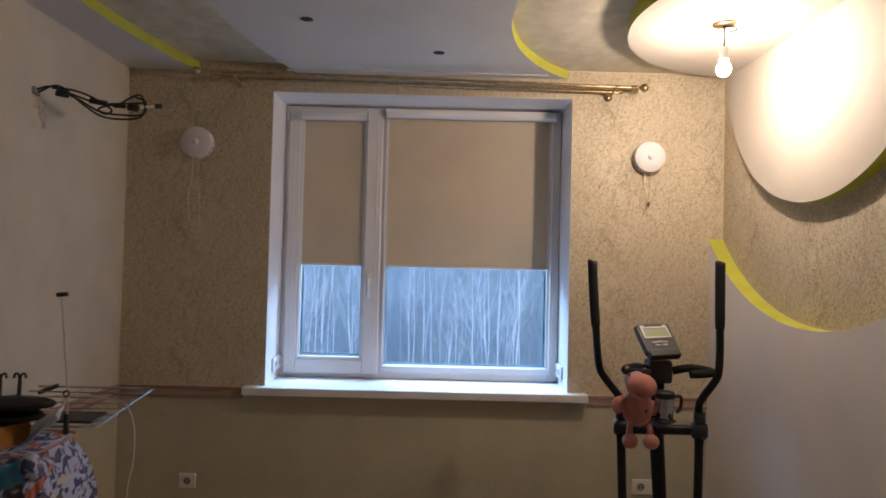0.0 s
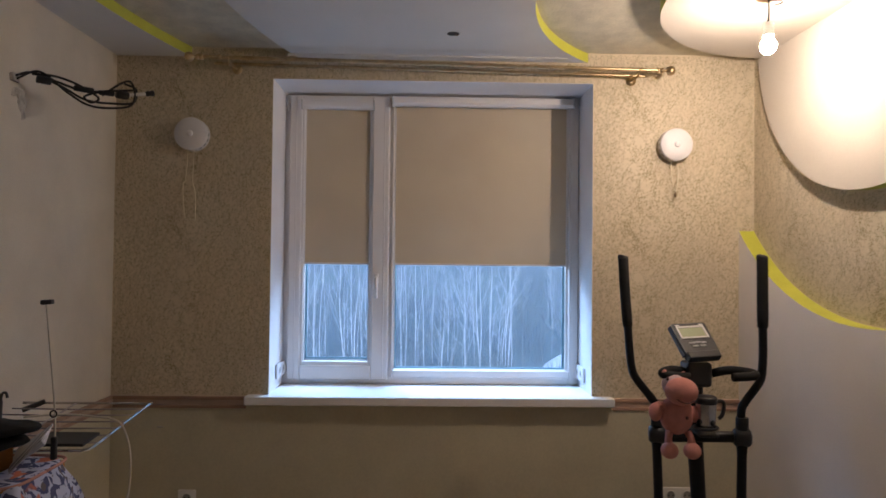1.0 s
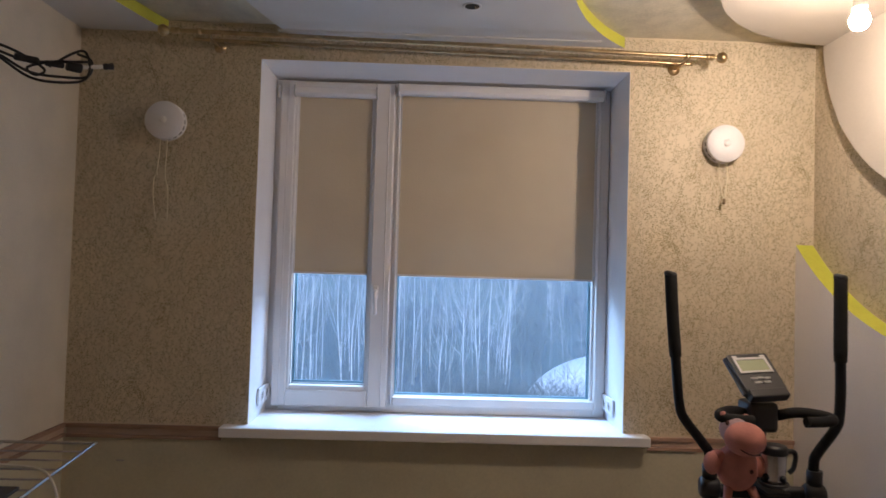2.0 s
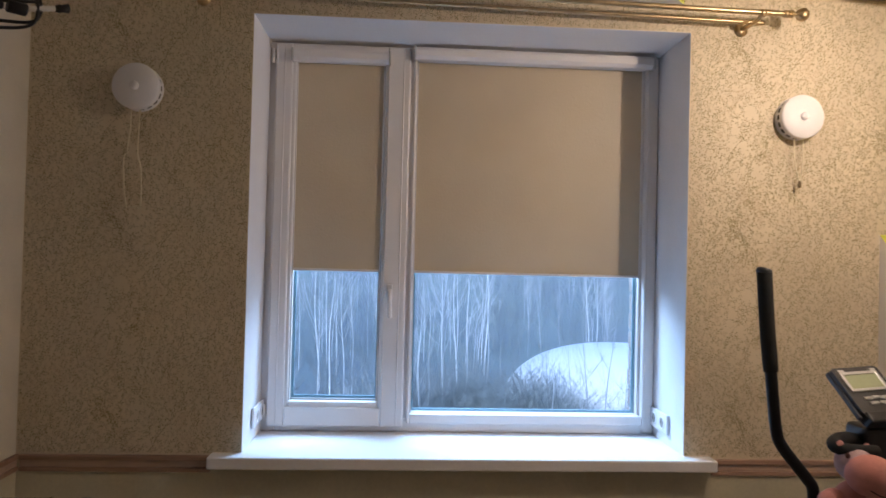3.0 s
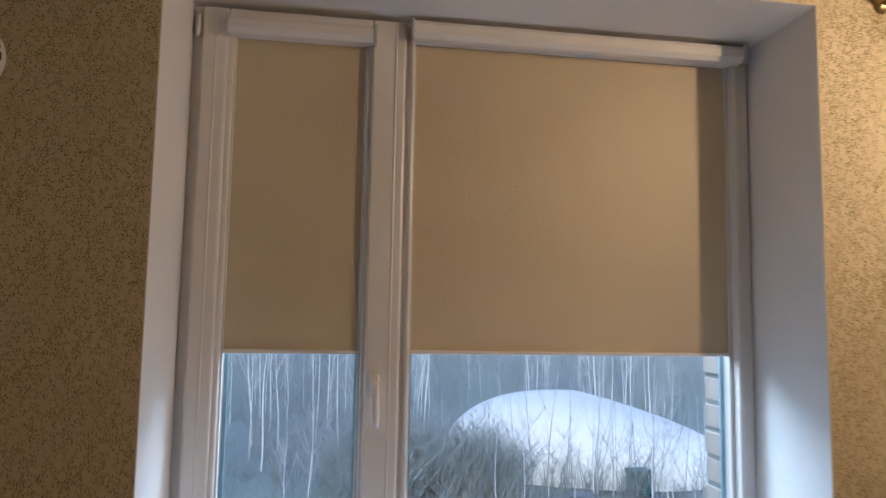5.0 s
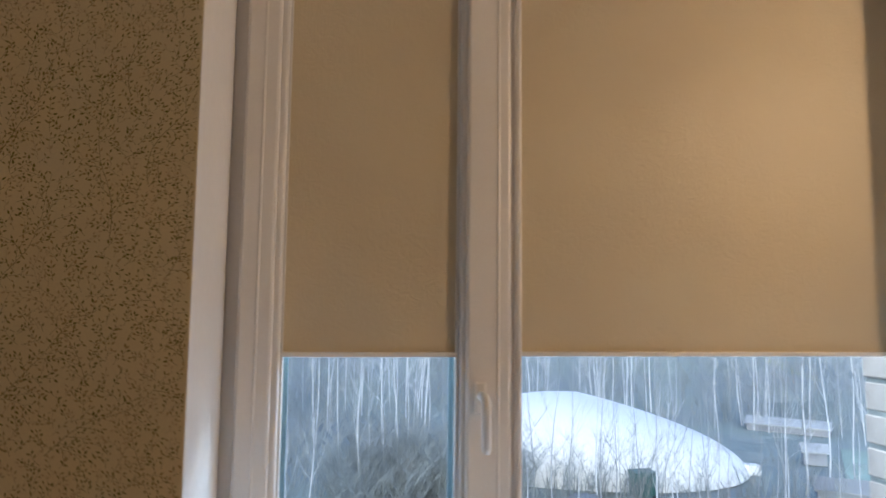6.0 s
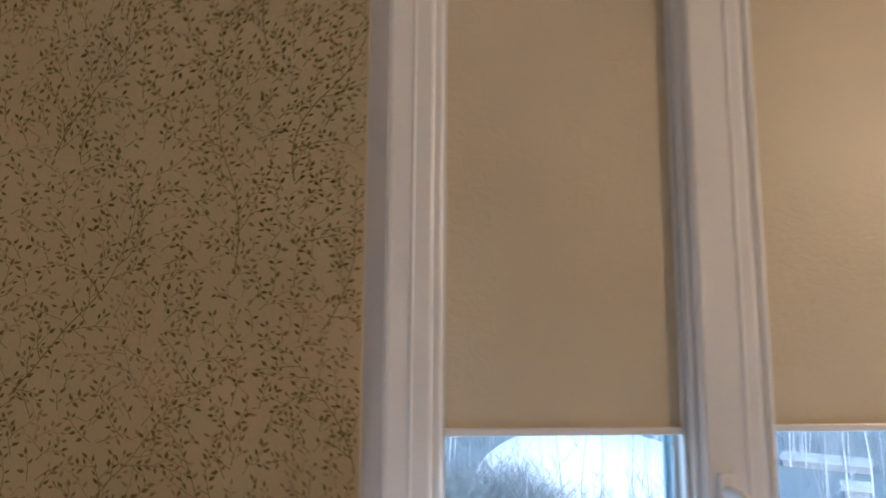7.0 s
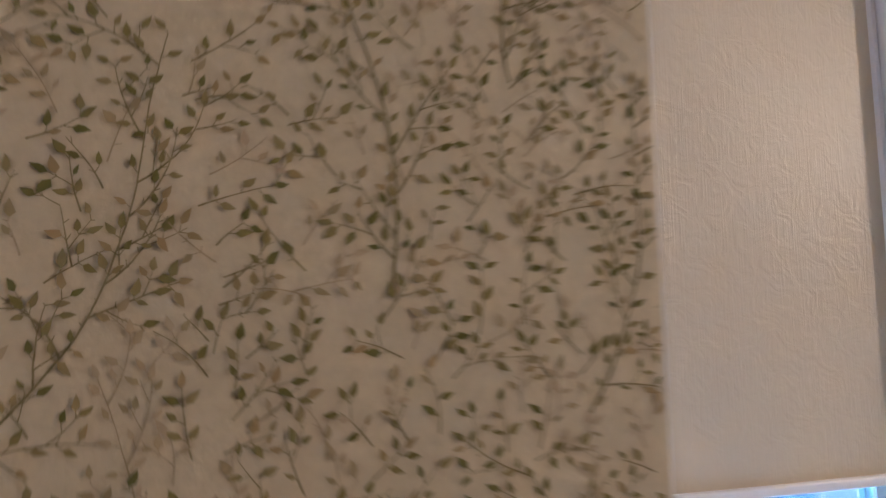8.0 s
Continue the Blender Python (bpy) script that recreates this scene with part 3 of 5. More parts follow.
def sprig_print(name, parent, u0, u1, v0, v1, place, keep, seed=5):
    """Lays repeats of the tile over (u, v) where keep(u, v) holds; place maps (u, v) arrays to points."""
    inks, w, h = TILE
    verts, faces, mats = [], [], []
    jig = np.random.RandomState(seed)
    base = 0
    for mi, pts in enumerate(inks):
        k = pts.shape[1]
        for iu in range(int((u1 - u0) / w) + 2):
            for iv in range(int((v1 - v0) / h) + 2):
                q = pts + np.array([u0 + (iu - 0.3) * w, v0 + (iv - 0.4) * h + (0.5 * h if iu % 2 else 0) - 0.5 * h])
                ok = keep(q[:, :, 0], q[:, :, 1]).all(axis=1)
                q = q[ok]
                lift = np.repeat(jig.uniform(0.0002, 0.0007, len(q)), k) + (0.0 if mi > 1 else 0.0002)
                verts.append(place(q[:, :, 0].ravel(), q[:, :, 1].ravel(), lift))
                faces += (np.arange(len(q) * k).reshape(-1, k) + base).tolist()
                mats += [mi] * len(q)
                base += len(q) * k
    me = bpy.data.meshes.new(name)
    me.from_pydata(np.concatenate(verts).tolist(), [], faces)
    for ink in ("leaf_print", "leaf_faded", "stem_print", "stem_faded"):
        me.materials.append(M[ink])
    me.polygons.foreach_set("material_index", mats)
    ob = new(name, me)
    ob.parent = parent
    return tagged(ob, "fine olive and brown leafy sprigs printed on the paper", kind="stuff")


TILE = print_tile(random.Random(7))
sprig_print("sprig_print", wall_north, XL, XR, 0.862, LOW, lambda u, v, n: np.stack([u, -n, v], 1),
            lambda u, v: (u > XL + 0.002) & (u < XR - 0.002) & (v > 0.866) & (v < ZC - 0.005) & ~((u > WX0 - 0.001) & (u < WX1 + 0.001) & (v < WZ1 + 0.001)))
sprig_print("sprig_print", wall_east, -2.2, 0, 1.2, LOW, lambda u, v, n: np.stack([XR - n, u, v], 1),
            lambda u, v: (u < -0.002) & ((u - CYW) ** 2 + (v - CZW) ** 2 < (RW - 0.004) ** 2) & ((u - YD) ** 2 + (v - ZD) ** 2 > (R_D + 0.004) ** 2) & (v < ZC - 0.004))

# ---- lamp ----
lamp = thing("ceiling_lamp", "bare lit bulb in a grey socket on a ceiling cable", "ceiling lamp", at=(1.160, -0.83, DISC))
part("ceiling_rose", lathe(bmesh.new(), [(0.0, 0.0), (0.042, 0.0), (0.042, -0.003), (0.036, -0.008), (0.012, -0.011), (0, -0.011)], 32), "brass", lamp, "small brownish ceiling cap")
b = tubed([(0, 0, -0.01), (0.003, 0.0, -0.04), (0.0, 0, -0.095)], 0.0032, 8)
tube(b, smooth_path([(0.0, 0, -0.012), (0.03, -0.012, -0.016), (0.045, -0.01, -0.024), (0.02, 0.0, -0.03)], 4), 0.0028, 6)
part("cable", b, "black_plastic", lamp, "short dark cable ends")
part("socket", lathe(bmesh.new(), [(0, -0.088), (0.014, -0.09), (0.017, -0.098), (0.017, -0.13), (0.019, -0.132), (0.019, -0.138), (0, -0.138)], 24), "silver_plastic", lamp, "pale grey lamp holder")
part("bulb", lathe(bmesh.new(), [(0.011, -0.136), (0.0125, -0.142), (0.018, -0.151), (0.0245, -0.163), (0.026, -0.173), (0.0235, -0.185), (0.016, -0.195), (0.007, -0.1995), (0, -0.2)], 24), "lit_bulb", lamp, "glowing warm bulb")

# spot holes left open in the ceiling panel; flat black discs paint their shade
for x, y in ((0.085, -0.37), (-0.43, -0.735), (0.149, -1.008)):
    hole = thing("ceiling_hole", "open round spotlight hole with loose wires in the white ceiling", "hole", "spotlight holes in the ceiling", at=(x, y, LOW))
    part("rim", lathe(bmesh.new(), [(0.026, 0.001), (0.034, 0.001), (0.034, -0.0015), (0.026, -0.0015), (0.026, 0.001)], 28), "ceiling_white", hole)
    part("hole_shade", lathe(bmesh.new(), [(0, -0.001), (0.0275, -0.001)], 28), "slot_black", hole, "flat black disc painted as the shade in the opening")
    part("wire", tubed(smooth_path([(0.01, 0, 0.0), (0.012, -0.004, -0.008), (0.018, -0.006, -0.010), (0.022, -0.002, -0.004)], 4), 0.0016, 6), "string_end", hole)

# ---- curtain rod ----
rod = thing("curtain_rod", "double brass curtain rod with ball ends on wall brackets", "curtain rod")
n_t = 220
for nm, y, r, z, x0, x1 in (("front_rod", -0.134, 0.0085, 2.377, -1.035, 1.03), ("rear_rod", -0.062, 0.0065, 2.370, -0.99, 0.985)):
    tilt = -0.014
    b = bmesh.new()
    pts = [(x0 + (x1 - x0) * k / n_t, y, z + tilt * (x0 + (x1 - x0) * k / n_t)) for k in range(n_t + 1)]
    tube(b, pts, [r * (1 + (0.07 if k % 2 else 0)) for k in range(n_t + 1)], 12)
    part(nm, b, "brass", rod, "twisted brass tube")
for s, xe, z in ((-1, -1.035, 2.391), (1, 1.03, 2.362)):
    b = bmesh.new()
    lathe(b, [(0, 0), (0.0125, 0), (0.0125, 0.012), (0.006, 0.016), (0.006, 0.024), (0.016, 0.030), (0.0215, 0.042), (0.0215, 0.05), (0.016, 0.06), (0.006, 0.065), (0, 0.066)], 24, Matrix.Translation((xe, -0.134, z)) @ Matrix.Rotation(s * math.pi / 2, 4, "Y"))
    part("finial", b, "brass", rod, "ribbed brass ball finial")
    for xx in (xe - s * 0.01, xe - s * 0.09):
        b = bmesh.new()
        lathe(b, [(0.0, -0.008), (0.0125, -0.008), (0.0125, 0.008), (0, 0.008)], 20, Matrix.Translation((xx, -0.134, z)) @ Matrix.Rotation(math.pi / 2, 4, "Y"))
        part("collar", b, "brass", rod)
for xb, z in ((-0.905, 2.389), (0.935, 2.364)):
    b = bmesh.new()
    lathe(b, [(0, 0), (0.024, 0), (0.024, 0.004), (0.014, 0.009), (0.010, 0.012), (0, 0.012)], 24, Matrix.Translation((xb, -0.0005, z - 0.014)) @ Matrix.Rotation(math.pi / 2, 4, "X"))
    tube(b, smooth_path([(xb, -0.008, z - 0.014), (xb, -0.06, z - 0.018), (xb, -0.115, z - 0.018), (xb, -0.134, z - 0.006)], 5), 0.006, 10)
    tube(b, [(xb, -0.134 + 0.0115 * math.cos(a), z + 0.0115 * math.sin(a)) for a in (math.pi * 1.0 + math.pi * k / 12 for k in range(13))], 0.0035, 8)
    part("bracket", b, "brass", rod, "brass wall bracket with a round foot")

# ---- vent / detector domes on the window wall ----
def wall_vent(x, z, loop, dark_pull, label):
    root = thing("wall_vent", label, "wall vent", "round wall vents beside the window", at=(x, 0, z))
    turn = Matrix.Rotation(math.pi / 2, 4, "X")
    part("base", lathe(bmesh.new(), [(0, 0.0), (0.0745, 0.0), (0.0755, 0.004), (0.0745, 0.013), (0.070, 0.014), (0, 0.014)], 48, turn), "detector_white", root)
    body = part("cap", lathe(bmesh.new(), [(0.060, 0.028), (0.074, 0.028), (0.0755, 0.030), (0.0755, 0.046), (0.072, 0.050), (0.030, 0.053), (0.0, 0.0535)], 56, turn), "detector_white", root)
    part("knob", lathe(bmesh.new(), [(0.014, 0.052), (0.013, 0.061), (0.010, 0.064), (0, 0.0645)], 24, turn), "detector_white", body)
    part("slot_ring", lathe(bmesh.new(), [(0.0725, 0.0125), (0.0725, 0.0285)], 48, turn), "slot_black", root, "dark ventilation gap")
    for k in range(18):
        a = 2 * math.pi * k / 18
        part("fin", boxed(-0.004, 0.004, 0.068, 0.0745, 0.0125, 0.0285, m=turn @ Matrix.Rotation(a, 4, "Z")), "detector_white", root)
    y = -0.030
    part("pull_cord", tubed(smooth_path([(px, y, pz) for px, pz in loop], 4), 0.0021, 6), "string", root, "thin beige pull cord")
    if dark_pull:
        part("pull_end", lathe(bmesh.new(), [(0, 0), (0.004, -0.002), (0.0065, -0.016), (0.006, -0.024), (0, -0.026)], 16, Matrix.Translation((loop[len(loop) // 2][0], y, loop[len(loop) // 2][1] + 0.004))), "string_end", root, "small brown cord weight")


wall_vent(-1.100, 2.064, [(-0.017, -0.07), (-0.019, -0.14), (-0.026, -0.20), (-0.024, -0.215), (-0.036, -0.23), (-0.034, -0.31), (-0.025, -0.385), (-0.018, -0.395), (0.006, -0.39), (0.020, -0.395), (0.022, -0.33), (0.018, -0.26), (0.007, -0.22), (0.009, -0.14), (0.011, -0.07)], False, "round white plastic wall vent with a long beige cord loop")
wall_vent(1.137, 2.046, [(-0.020, -0.07), (-0.019, -0.14), (-0.008, -0.195), (0.001, -0.222), (0.006, -0.20), (0.012, -0.14), (0.011, -0.07)], True, "round white plastic wall vent with a short weighted cord")

# ---- sockets ----
def socket(name, gang, m, label, material="socket_white"):
    """A wall socket in the xz plane facing -y; m sets it in place."""
    root = thing(name, label, "socket")
    root.matrix_world = m
    w = 0.041 * gang
    part("plate", boxed(-w, w, -0.010, 0, -0.036, 0.036, 0.004, seg=3), material, root)
    for g in range(gang):
        cx = (g - (gang - 1) / 2) * 0.076
        part("insert", lathe(bmesh.new(), [(0.0185, 0.0), (0.0195, 0.0035), (0.023, 0.0035), (0.0245, 0.0)], 28, Matrix.Translation((cx, -0.0098, 0)) @ Matrix.Rotation(math.pi / 2, 4, "X")), material, root)
        # a flat grey disc paints the shade inside the plug well
        part("well", lathe(bmesh.new(), [(0, 0.0006), (0.019, 0.0006)], 28, Matrix.Translation((cx, -0.0098, 0)) @ Matrix.Rotation(math.pi / 2, 4, "X")), "socket_shade", root, "flat grey disc painted as the shade in the round plug well")
        for s in (-1, 1):
            part("pin_hole", lathe(bmesh.new(), [(0, 0.0003), (0.0036, 0.0003)], 12, Matrix.Translation((cx + s * 0.0095, -0.0108, 0)) @ Matrix.Rotation(math.pi / 2, 4, "X")), "slot_black", root)
    return root


socket("wall_socket", 1, pose(-1.10, -0.004, 0.40), "single cream wall socket on the olive lower wall")
socket("wall_socket", 2, pose(1.165, -0.004, 0.42), "double cream wall socket on the lower wall behind the trainer")
socket("reveal_socket", 2, pose(WX1 - 0.004, 0.20, 0.945, 0, 0, 90) @ pose(0, 0, 0, 0, 0, 180), "double white socket in the window reveal", "detector_white")
socket("reveal_socket", 2, pose(WX0 + 0.004, 0.20, 0.955, 0, 0, 90), "double white socket in the window reveal", "detector_white")

# small pale scrap of filler on the lower wall
scrap = thing("filler_patch", "small pale filler patch on the olive lower wall", "patch", at=(-1.23, -0.0045, 0.72))
b = bmesh.new()
ball(b, (0, 0, 0), (0.018, 0.002, 0.004), 2)
part("smear", b, "plaster_crumb", scrap)

# ---- cable bundle on the side wall ----
cab = thing("cable_bundle", "tangled black cables and adapters hanging from a wall outlet", "cables", at=(XL, -0.765, 2.112))
cab.scale = (1.05, 0.68, 1.0)
b = bmesh.new()
box(b, 0.0, 0.014, -0.02, 0.035, -0.012, 0.018, 0.003)
for v in b.verts:
    v.co += Vector((0, 0.012, 0.012)) * noise.noise(v.co * 60)
part("outlet_stub", b, "plaster_crumb", cab, "torn plaster around the outlet")
b = bmesh.new()
for y, z, ry, rz in ((0.055, -0.045, 0.055, 0.022), (0.085, -0.075, 0.040, 0.030), (0.105, -0.11, 0.022, 0.020)):
    ball(b, (0.0004, y, z), (0.0006, ry, rz), 3)
for v in b.verts:
    v.co += Vector((0, 0.02, 0.014)) * noise.noise(v.co * 38)
part("smudge", b, "wall_smudge", cab, "grey scuffed stain on the wallpaper")
for k, pts in enumerate((
    [(0.01, 0, 0.01), (0.06, 0.02, 0.025), (0.13, 0.07, 0.0), (0.20, 0.12, -0.02), (0.28, 0.17, -0.01), (0.34, 0.21, 0.0)],
    [(0.01, 0.01, 0.0), (0.08, 0.03, 0.03), (0.15, 0.09, -0.03), (0.21, 0.12, -0.07), (0.27, 0.16, -0.075), (0.33, 0.2, -0.06), (0.345, 0.21, -0.02), (0.33, 0.21, 0.03), (0.30, 0.19, 0.02), (0.25, 0.15, -0.03)],
    [(0.09, 0.04, 0.01), (0.14, 0.09, -0.015), (0.20, 0.14, -0.05), (0.28, 0.18, -0.055), (0.34, 0.21, -0.045), (0.345, 0.22, 0.005), (0.31, 0.2, 0.022)],
    [(0.06, 0.02, 0.02), (0.12, 0.06, 0.02), (0.18, 0.1, 0.0), (0.24, 0.14, -0.04), (0.22, 0.13, -0.06), (0.20, 0.12, -0.04), (0.26, 0.15, -0.015), (0.32, 0.2, -0.005)],
)):
    part("cable", tubed(smooth_path(pts, 7), 0.0042, 8), "cable_black", cab)
for p, q, r in (((0.07, 0.03, 0.005), (0.11, 0.055, 0.0), 0.014), ((0.17, 0.1, -0.012), (0.225, 0.135, -0.018), 0.011), ((0.24, 0.145, -0.02), (0.285, 0.17, -0.022), 0.009), ((0.29, 0.175, -0.02), (0.325, 0.2, -0.024), 0.015)):
    part("adapter", tubed([p, Vector(p).lerp(Vector(q), 0.06), Vector(p).lerp(Vector(q), 0.94), q], [r * 0.8, r, r, r * 0.8], 10), "black_plastic", cab, "black plastic adapter block")
part("plug_sleeve", tubed([(0.325 + 0.004 * k, 0.2 + 0.003 * k, -0.02 + 0.001 * k) for k in range(13)], [0.0075 if k % 2 else 0.006 for k in range(13)], 10), "socket_white", cab, "white ribbed cable sleeve")
part("plug_tip", tubed([(0.373, 0.236, -0.008), (0.381, 0.242, -0.006), (0.386, 0.246, -0.005), (0.397, 0.254, -0.002)], [0.007, 0.011, 0.009, 0.012], 10), "black_plastic", cab, "black plug tip")

# ---- wire rack with ironing things ----
rack = thing("drying_rack", "wire metal rack standing out from the cluttered board beside the wall", "drying rack")
def rk(u, v):
    """Plan position on the rack: u across from the wall, v towards the room's back."""
    return Vector((-1.39 + 0.43 * u, -0.772 - 0.411 * v, 0.992 - 0.045 * v))
part("frame_wire", tubed(smooth_path([rk(0, 0), rk(0.5, 0), rk(0.97, 0), rk(1, 0.03), rk(1, 0.5), rk(1.0, 0.93), rk(0.97, 0.99), rk(0.9, 1.0), rk(0.5, 1), rk(0, 1)], 5), 0.0042, 10), "steel", rack, "bright steel end wire")
for k in range(1, 7):
    part("wire", tubed([rk(0, k / 7), rk(0.5, k / 7) - Vector((0, 0, 0.002)), rk(1, k / 7)], 0.0026, 8), "wire_metal", rack)
part("cross_wire", tubed([rk(0.42, 0), rk(0.42, 1)], 0.0026, 8), "wire_metal", rack)
b = boxed(-0.035, 0.035, -0.012, 0.012, -0.006, 0.008, 0.003, m=Matrix.Translation(rk(0.13, 0.08)) @ Matrix.Rotation(0.5, 4, "Z") @ Matrix.Rotation(-0.35, 4, "Y"))
part("clip", b, "grey_plastic", rack, "grey plastic hinge clip")
for u in (0.06, 0.3):
    part("leg", tubed([rk(u, 0.9), rk(u, 0.92) - Vector((0, 0, 0.5)), rk(u, 0.95) - Vector((0, 0, 0.958))], 0.008, 8), "wire_metal", rack)

board = thing("ironing_board", "narrow ironing board in a floral cover, cluttered with household things", "ironing board")
BX0, BX1, BY0, BY1, BZ = -1.43, -1.01, -1.46, -1.20, 0.928
part("board_top", boxed(BX0, BX1, BY0, BY1, BZ - 0.03, BZ, 0.01), "board_wood", board)
for x, s in ((-1.38, 1), (-1.12, -1)):
    part("leg", tubed([(x, BY0 + 0.05, BZ - 0.03), (x + s * 0.05, BY1 - 0.03, 0.012)], 0.011, 10), "steel", board)
b = bmesh.new()
cx, cy, hx, hy = (BX0 + BX1) / 2, (BY0 + BY1) / 2, (BX1 - BX0) / 2 + 0.006, (BY1 - BY0) / 2 + 0.006
rings = []
NA, NR = 180, 26
for j in range(NR + 1):
    row = []
    for i in range(NA):
        a = 2 * math.pi * i / NA
        ca, sa = math.cos(a), math.sin(a)
        ux, uy = abs(ca) ** 0.35 * (1 if ca > 0 else -1), abs(sa) ** 0.35 * (1 if sa > 0 else -1)
        if j < 6:
            f = 0.02 + 0.98 * j / 6
            p = Vector((cx + hx * ux * f, cy + hy * uy * f, BZ + 0.006 + 0.003 * math.sin(9 * a + 7 * f)))
        else:
            d = (j - 6) / (NR - 6)
            fold = 0.016 * d * math.sin(13 * a + 1.5 * math.sin(3 * a)) + 0.008 * d * math.sin(29 * a)
            bulge = 0.012 + 0.03 * math.sin(math.pi * min(1, d * 1.1)) + 0.02 * d
            g = min(1.0, d * 8)
            p = Vector((cx + (hx + bulge * g + fold) * ux, cy + (hy + bulge * g + fold) * uy, BZ + 0.006 - 0.012 * g - 0.33 * d * (1 + 0.08 * math.sin(5 * a))))
            p.x = max(p.x, XL + 0.006)
        row.append(b.verts.new(p))
    rings.append(row)
for p, q in zip(rings, rings[1:]):
    for k in range(NA):
        f = b.faces.new((p[k], p[(k + 1) % NA], q[(k + 1) % NA], q[k]))
        f.smooth = True
b.faces.new(rings[0][::-1])
part("cover", b, "floral_cloth", board, "blue, coral and cream floral cover hanging in folds")
part("piping", tubed([(cx + (hx + 0.010) * (abs(math.cos(a)) ** 0.35) * (1 if math.cos(a) > 0 else -1), cy + (hy + 0.012) * (abs(math.sin(a)) ** 0.35) * (1 if math.sin(a) > 0 else -1), BZ + 0.006) for a in (2 * math.pi * k / 120 for k in range(121))], 0.004, 8), "piping", board, "corded coral edge")
# cord holder of the board
hold = part("cord_holder", tubed(smooth_path([(-1.036, -1.215, 0.965), (-1.044, -1.20, 1.05), (-1.110, -1.11, 1.20), (-1.186, -1.005, 1.346)], 6), 0.0026, 8), "cable_white", board, "thin pale spring rod")
part("clip", boxed(-0.019, 0.017, -0.010, 0.010, -0.0075, 0.0075, 0.004, m=Matrix.Translation((-1.183, -1.004, 1.353)) @ Matrix.Rotation(-0.08, 4, "Y")), "black_plastic", hold, "black cord clip")
part("ring", tubed([(-1.046 + 0.009 * math.cos(a), -1.205, 1.055 + 0.009 * math.sin(a)) for a in (2 * math.pi * k / 20 for k in range(21))], 0.002, 6), "black_steel", hold)
part("foot", boxed(-1.043, -1.029, -1.224, -1.210, BZ, 0.995, 0.003), "black_plastic", hold)

crd = thing("power_cord", "cream power cord drooping over the rack's edge", "cord")
crd.location.x = 0.035
part("cord", tubed(smooth_path([(-1.19, -1.16, 1.035), (-1.12, -1.10, 1.03), (-1.05, -1.05, 1.012), (-0.995, -1.03, 0.998), (-0.965, -1.03, 0.97), (-0.945, -1.03, 0.90), (-0.945, -1.03, 0.80), (-0.962, -1.03, 0.70), (-0.97, -1.03, 0.5), (-0.96, -1.05, 0.25), (-0.98, -1.08, 0.02), (-1.10, -1.12, 0.006)], 7), 0.0033, 8), "cable_white", crd)

bxx = thing("wooden_box", "flat orange-brown wooden box lying on the board", "box")
bxx.location.x = 0.06
part("box_body", boxed(-1.425, -1.155, -1.445, -1.30, BZ + 0.010, BZ + 0.072, 0.003), "board_wood", bxx)
part("box_lid", boxed(-1.427, -1.153, -1.447, -1.298, BZ + 0.066, BZ + 0.076, 0.003), "board_wood", bxx)

cap = thing("cloth_hat", "soft black cloth hat with a stiff brim lying on the box", "cap", at=(-1.165, -1.36, BZ + 0.077))
b = bmesh.new()
lathe(b, [(0, 0), (0.10, 0.0), (0.125, 0.004), (0.14, 0.012), (0.13, 0.022), (0.10, 0.03), (0.085, 0.036), (0, 0.04)], 40)
for v in b.verts:
    v.co.z += 0.006 * noise.noise(v.co * 22)
    v.co.y *= 0.62
part("crown", b, "black_foam", cap)
b = bmesh.new()
lathe(b, [(0, 0.034), (0.11, 0.036), (0.155, 0.044), (0.16, 0.05), (0.14, 0.056), (0.06, 0.066), (0, 0.068)], 40)
for v in b.verts:
    v.co += Vector((0.01, 0.0, 0.007 * noise.noise(v.co * 18)))
    v.co.y *= 0.55
part("brim", b, "black_foam", cap)

for k, (x, y) in enumerate(((-1.221, -1.26), (-1.168, -1.25))):
    hk = thing("metal_hook", "dark metal hanger hook with a curled end standing on the board", "hook", "hooks on the board")
    b = tubed([(x, y, BZ + 0.008), (x + 0.004, y, 1.10)], 0.006, 8)
    for s in (-1, 1):
        tube(b, smooth_path([(x + 0.004, y, 1.095), (x + 0.004 + s * 0.004, y, 1.118), (x + 0.004 + s * 0.014, y, 1.122), (x + 0.004 + s * 0.019, y, 1.108)], 4), 0.0035, 8)
    part("stem", b, "grey_plastic", hk)

pap = thing("plastic_files", "fan of clear plastic files and white papers leaning on the board", "papers", at=(-1.045, -1.33, BZ + 0.040))
for k in range(7):
    m = Matrix.Translation((0.003 * k, -0.006 * k, 0.002 * k)) @ Matrix.Rotation(-0.62 - 0.04 * k, 4, "Y") @ Matrix.Rotation(0.5 - 0.04 * k, 4, "X")
    part("sheet", boxed(-0.055, 0.06, 0.0, 0.088 + 0.004 * (k % 3), 0, 0.0012, m=m), "file_plastic" if k % 2 else "paper", pap)

teal = thing("teal_garment", "rolled teal cloth garment hanging at the board's edge", "garment", at=(0, 0, -0.035))
b = bmesh.new()
pts = smooth_path([(-1.30, -1.55, 0.80), (-1.21, -1.555, 0.84), (-1.12, -1.555, 0.885), (-1.03, -1.545, 0.93), (-0.962, -1.53, 0.955)], 8)
tube(b, pts, [0.030 + 0.003 * math.sin(1.7 * k) for k in range(len(pts))], 24)
part("sleeve", b, "teal_cloth", teal)
d = (pts[-1] - pts[-2]).normalized()
b = tubed([pts[-1] - d * 0.004, pts[-1], pts[-1] + d * 0.012, pts[-1] + d * 0.026, pts[-1] + d * 0.032], [0.030, 0.035, 0.037, 0.035, 0.027], 24)
part("cuff", b, "floral_cloth", teal, "floral cloth cuff")

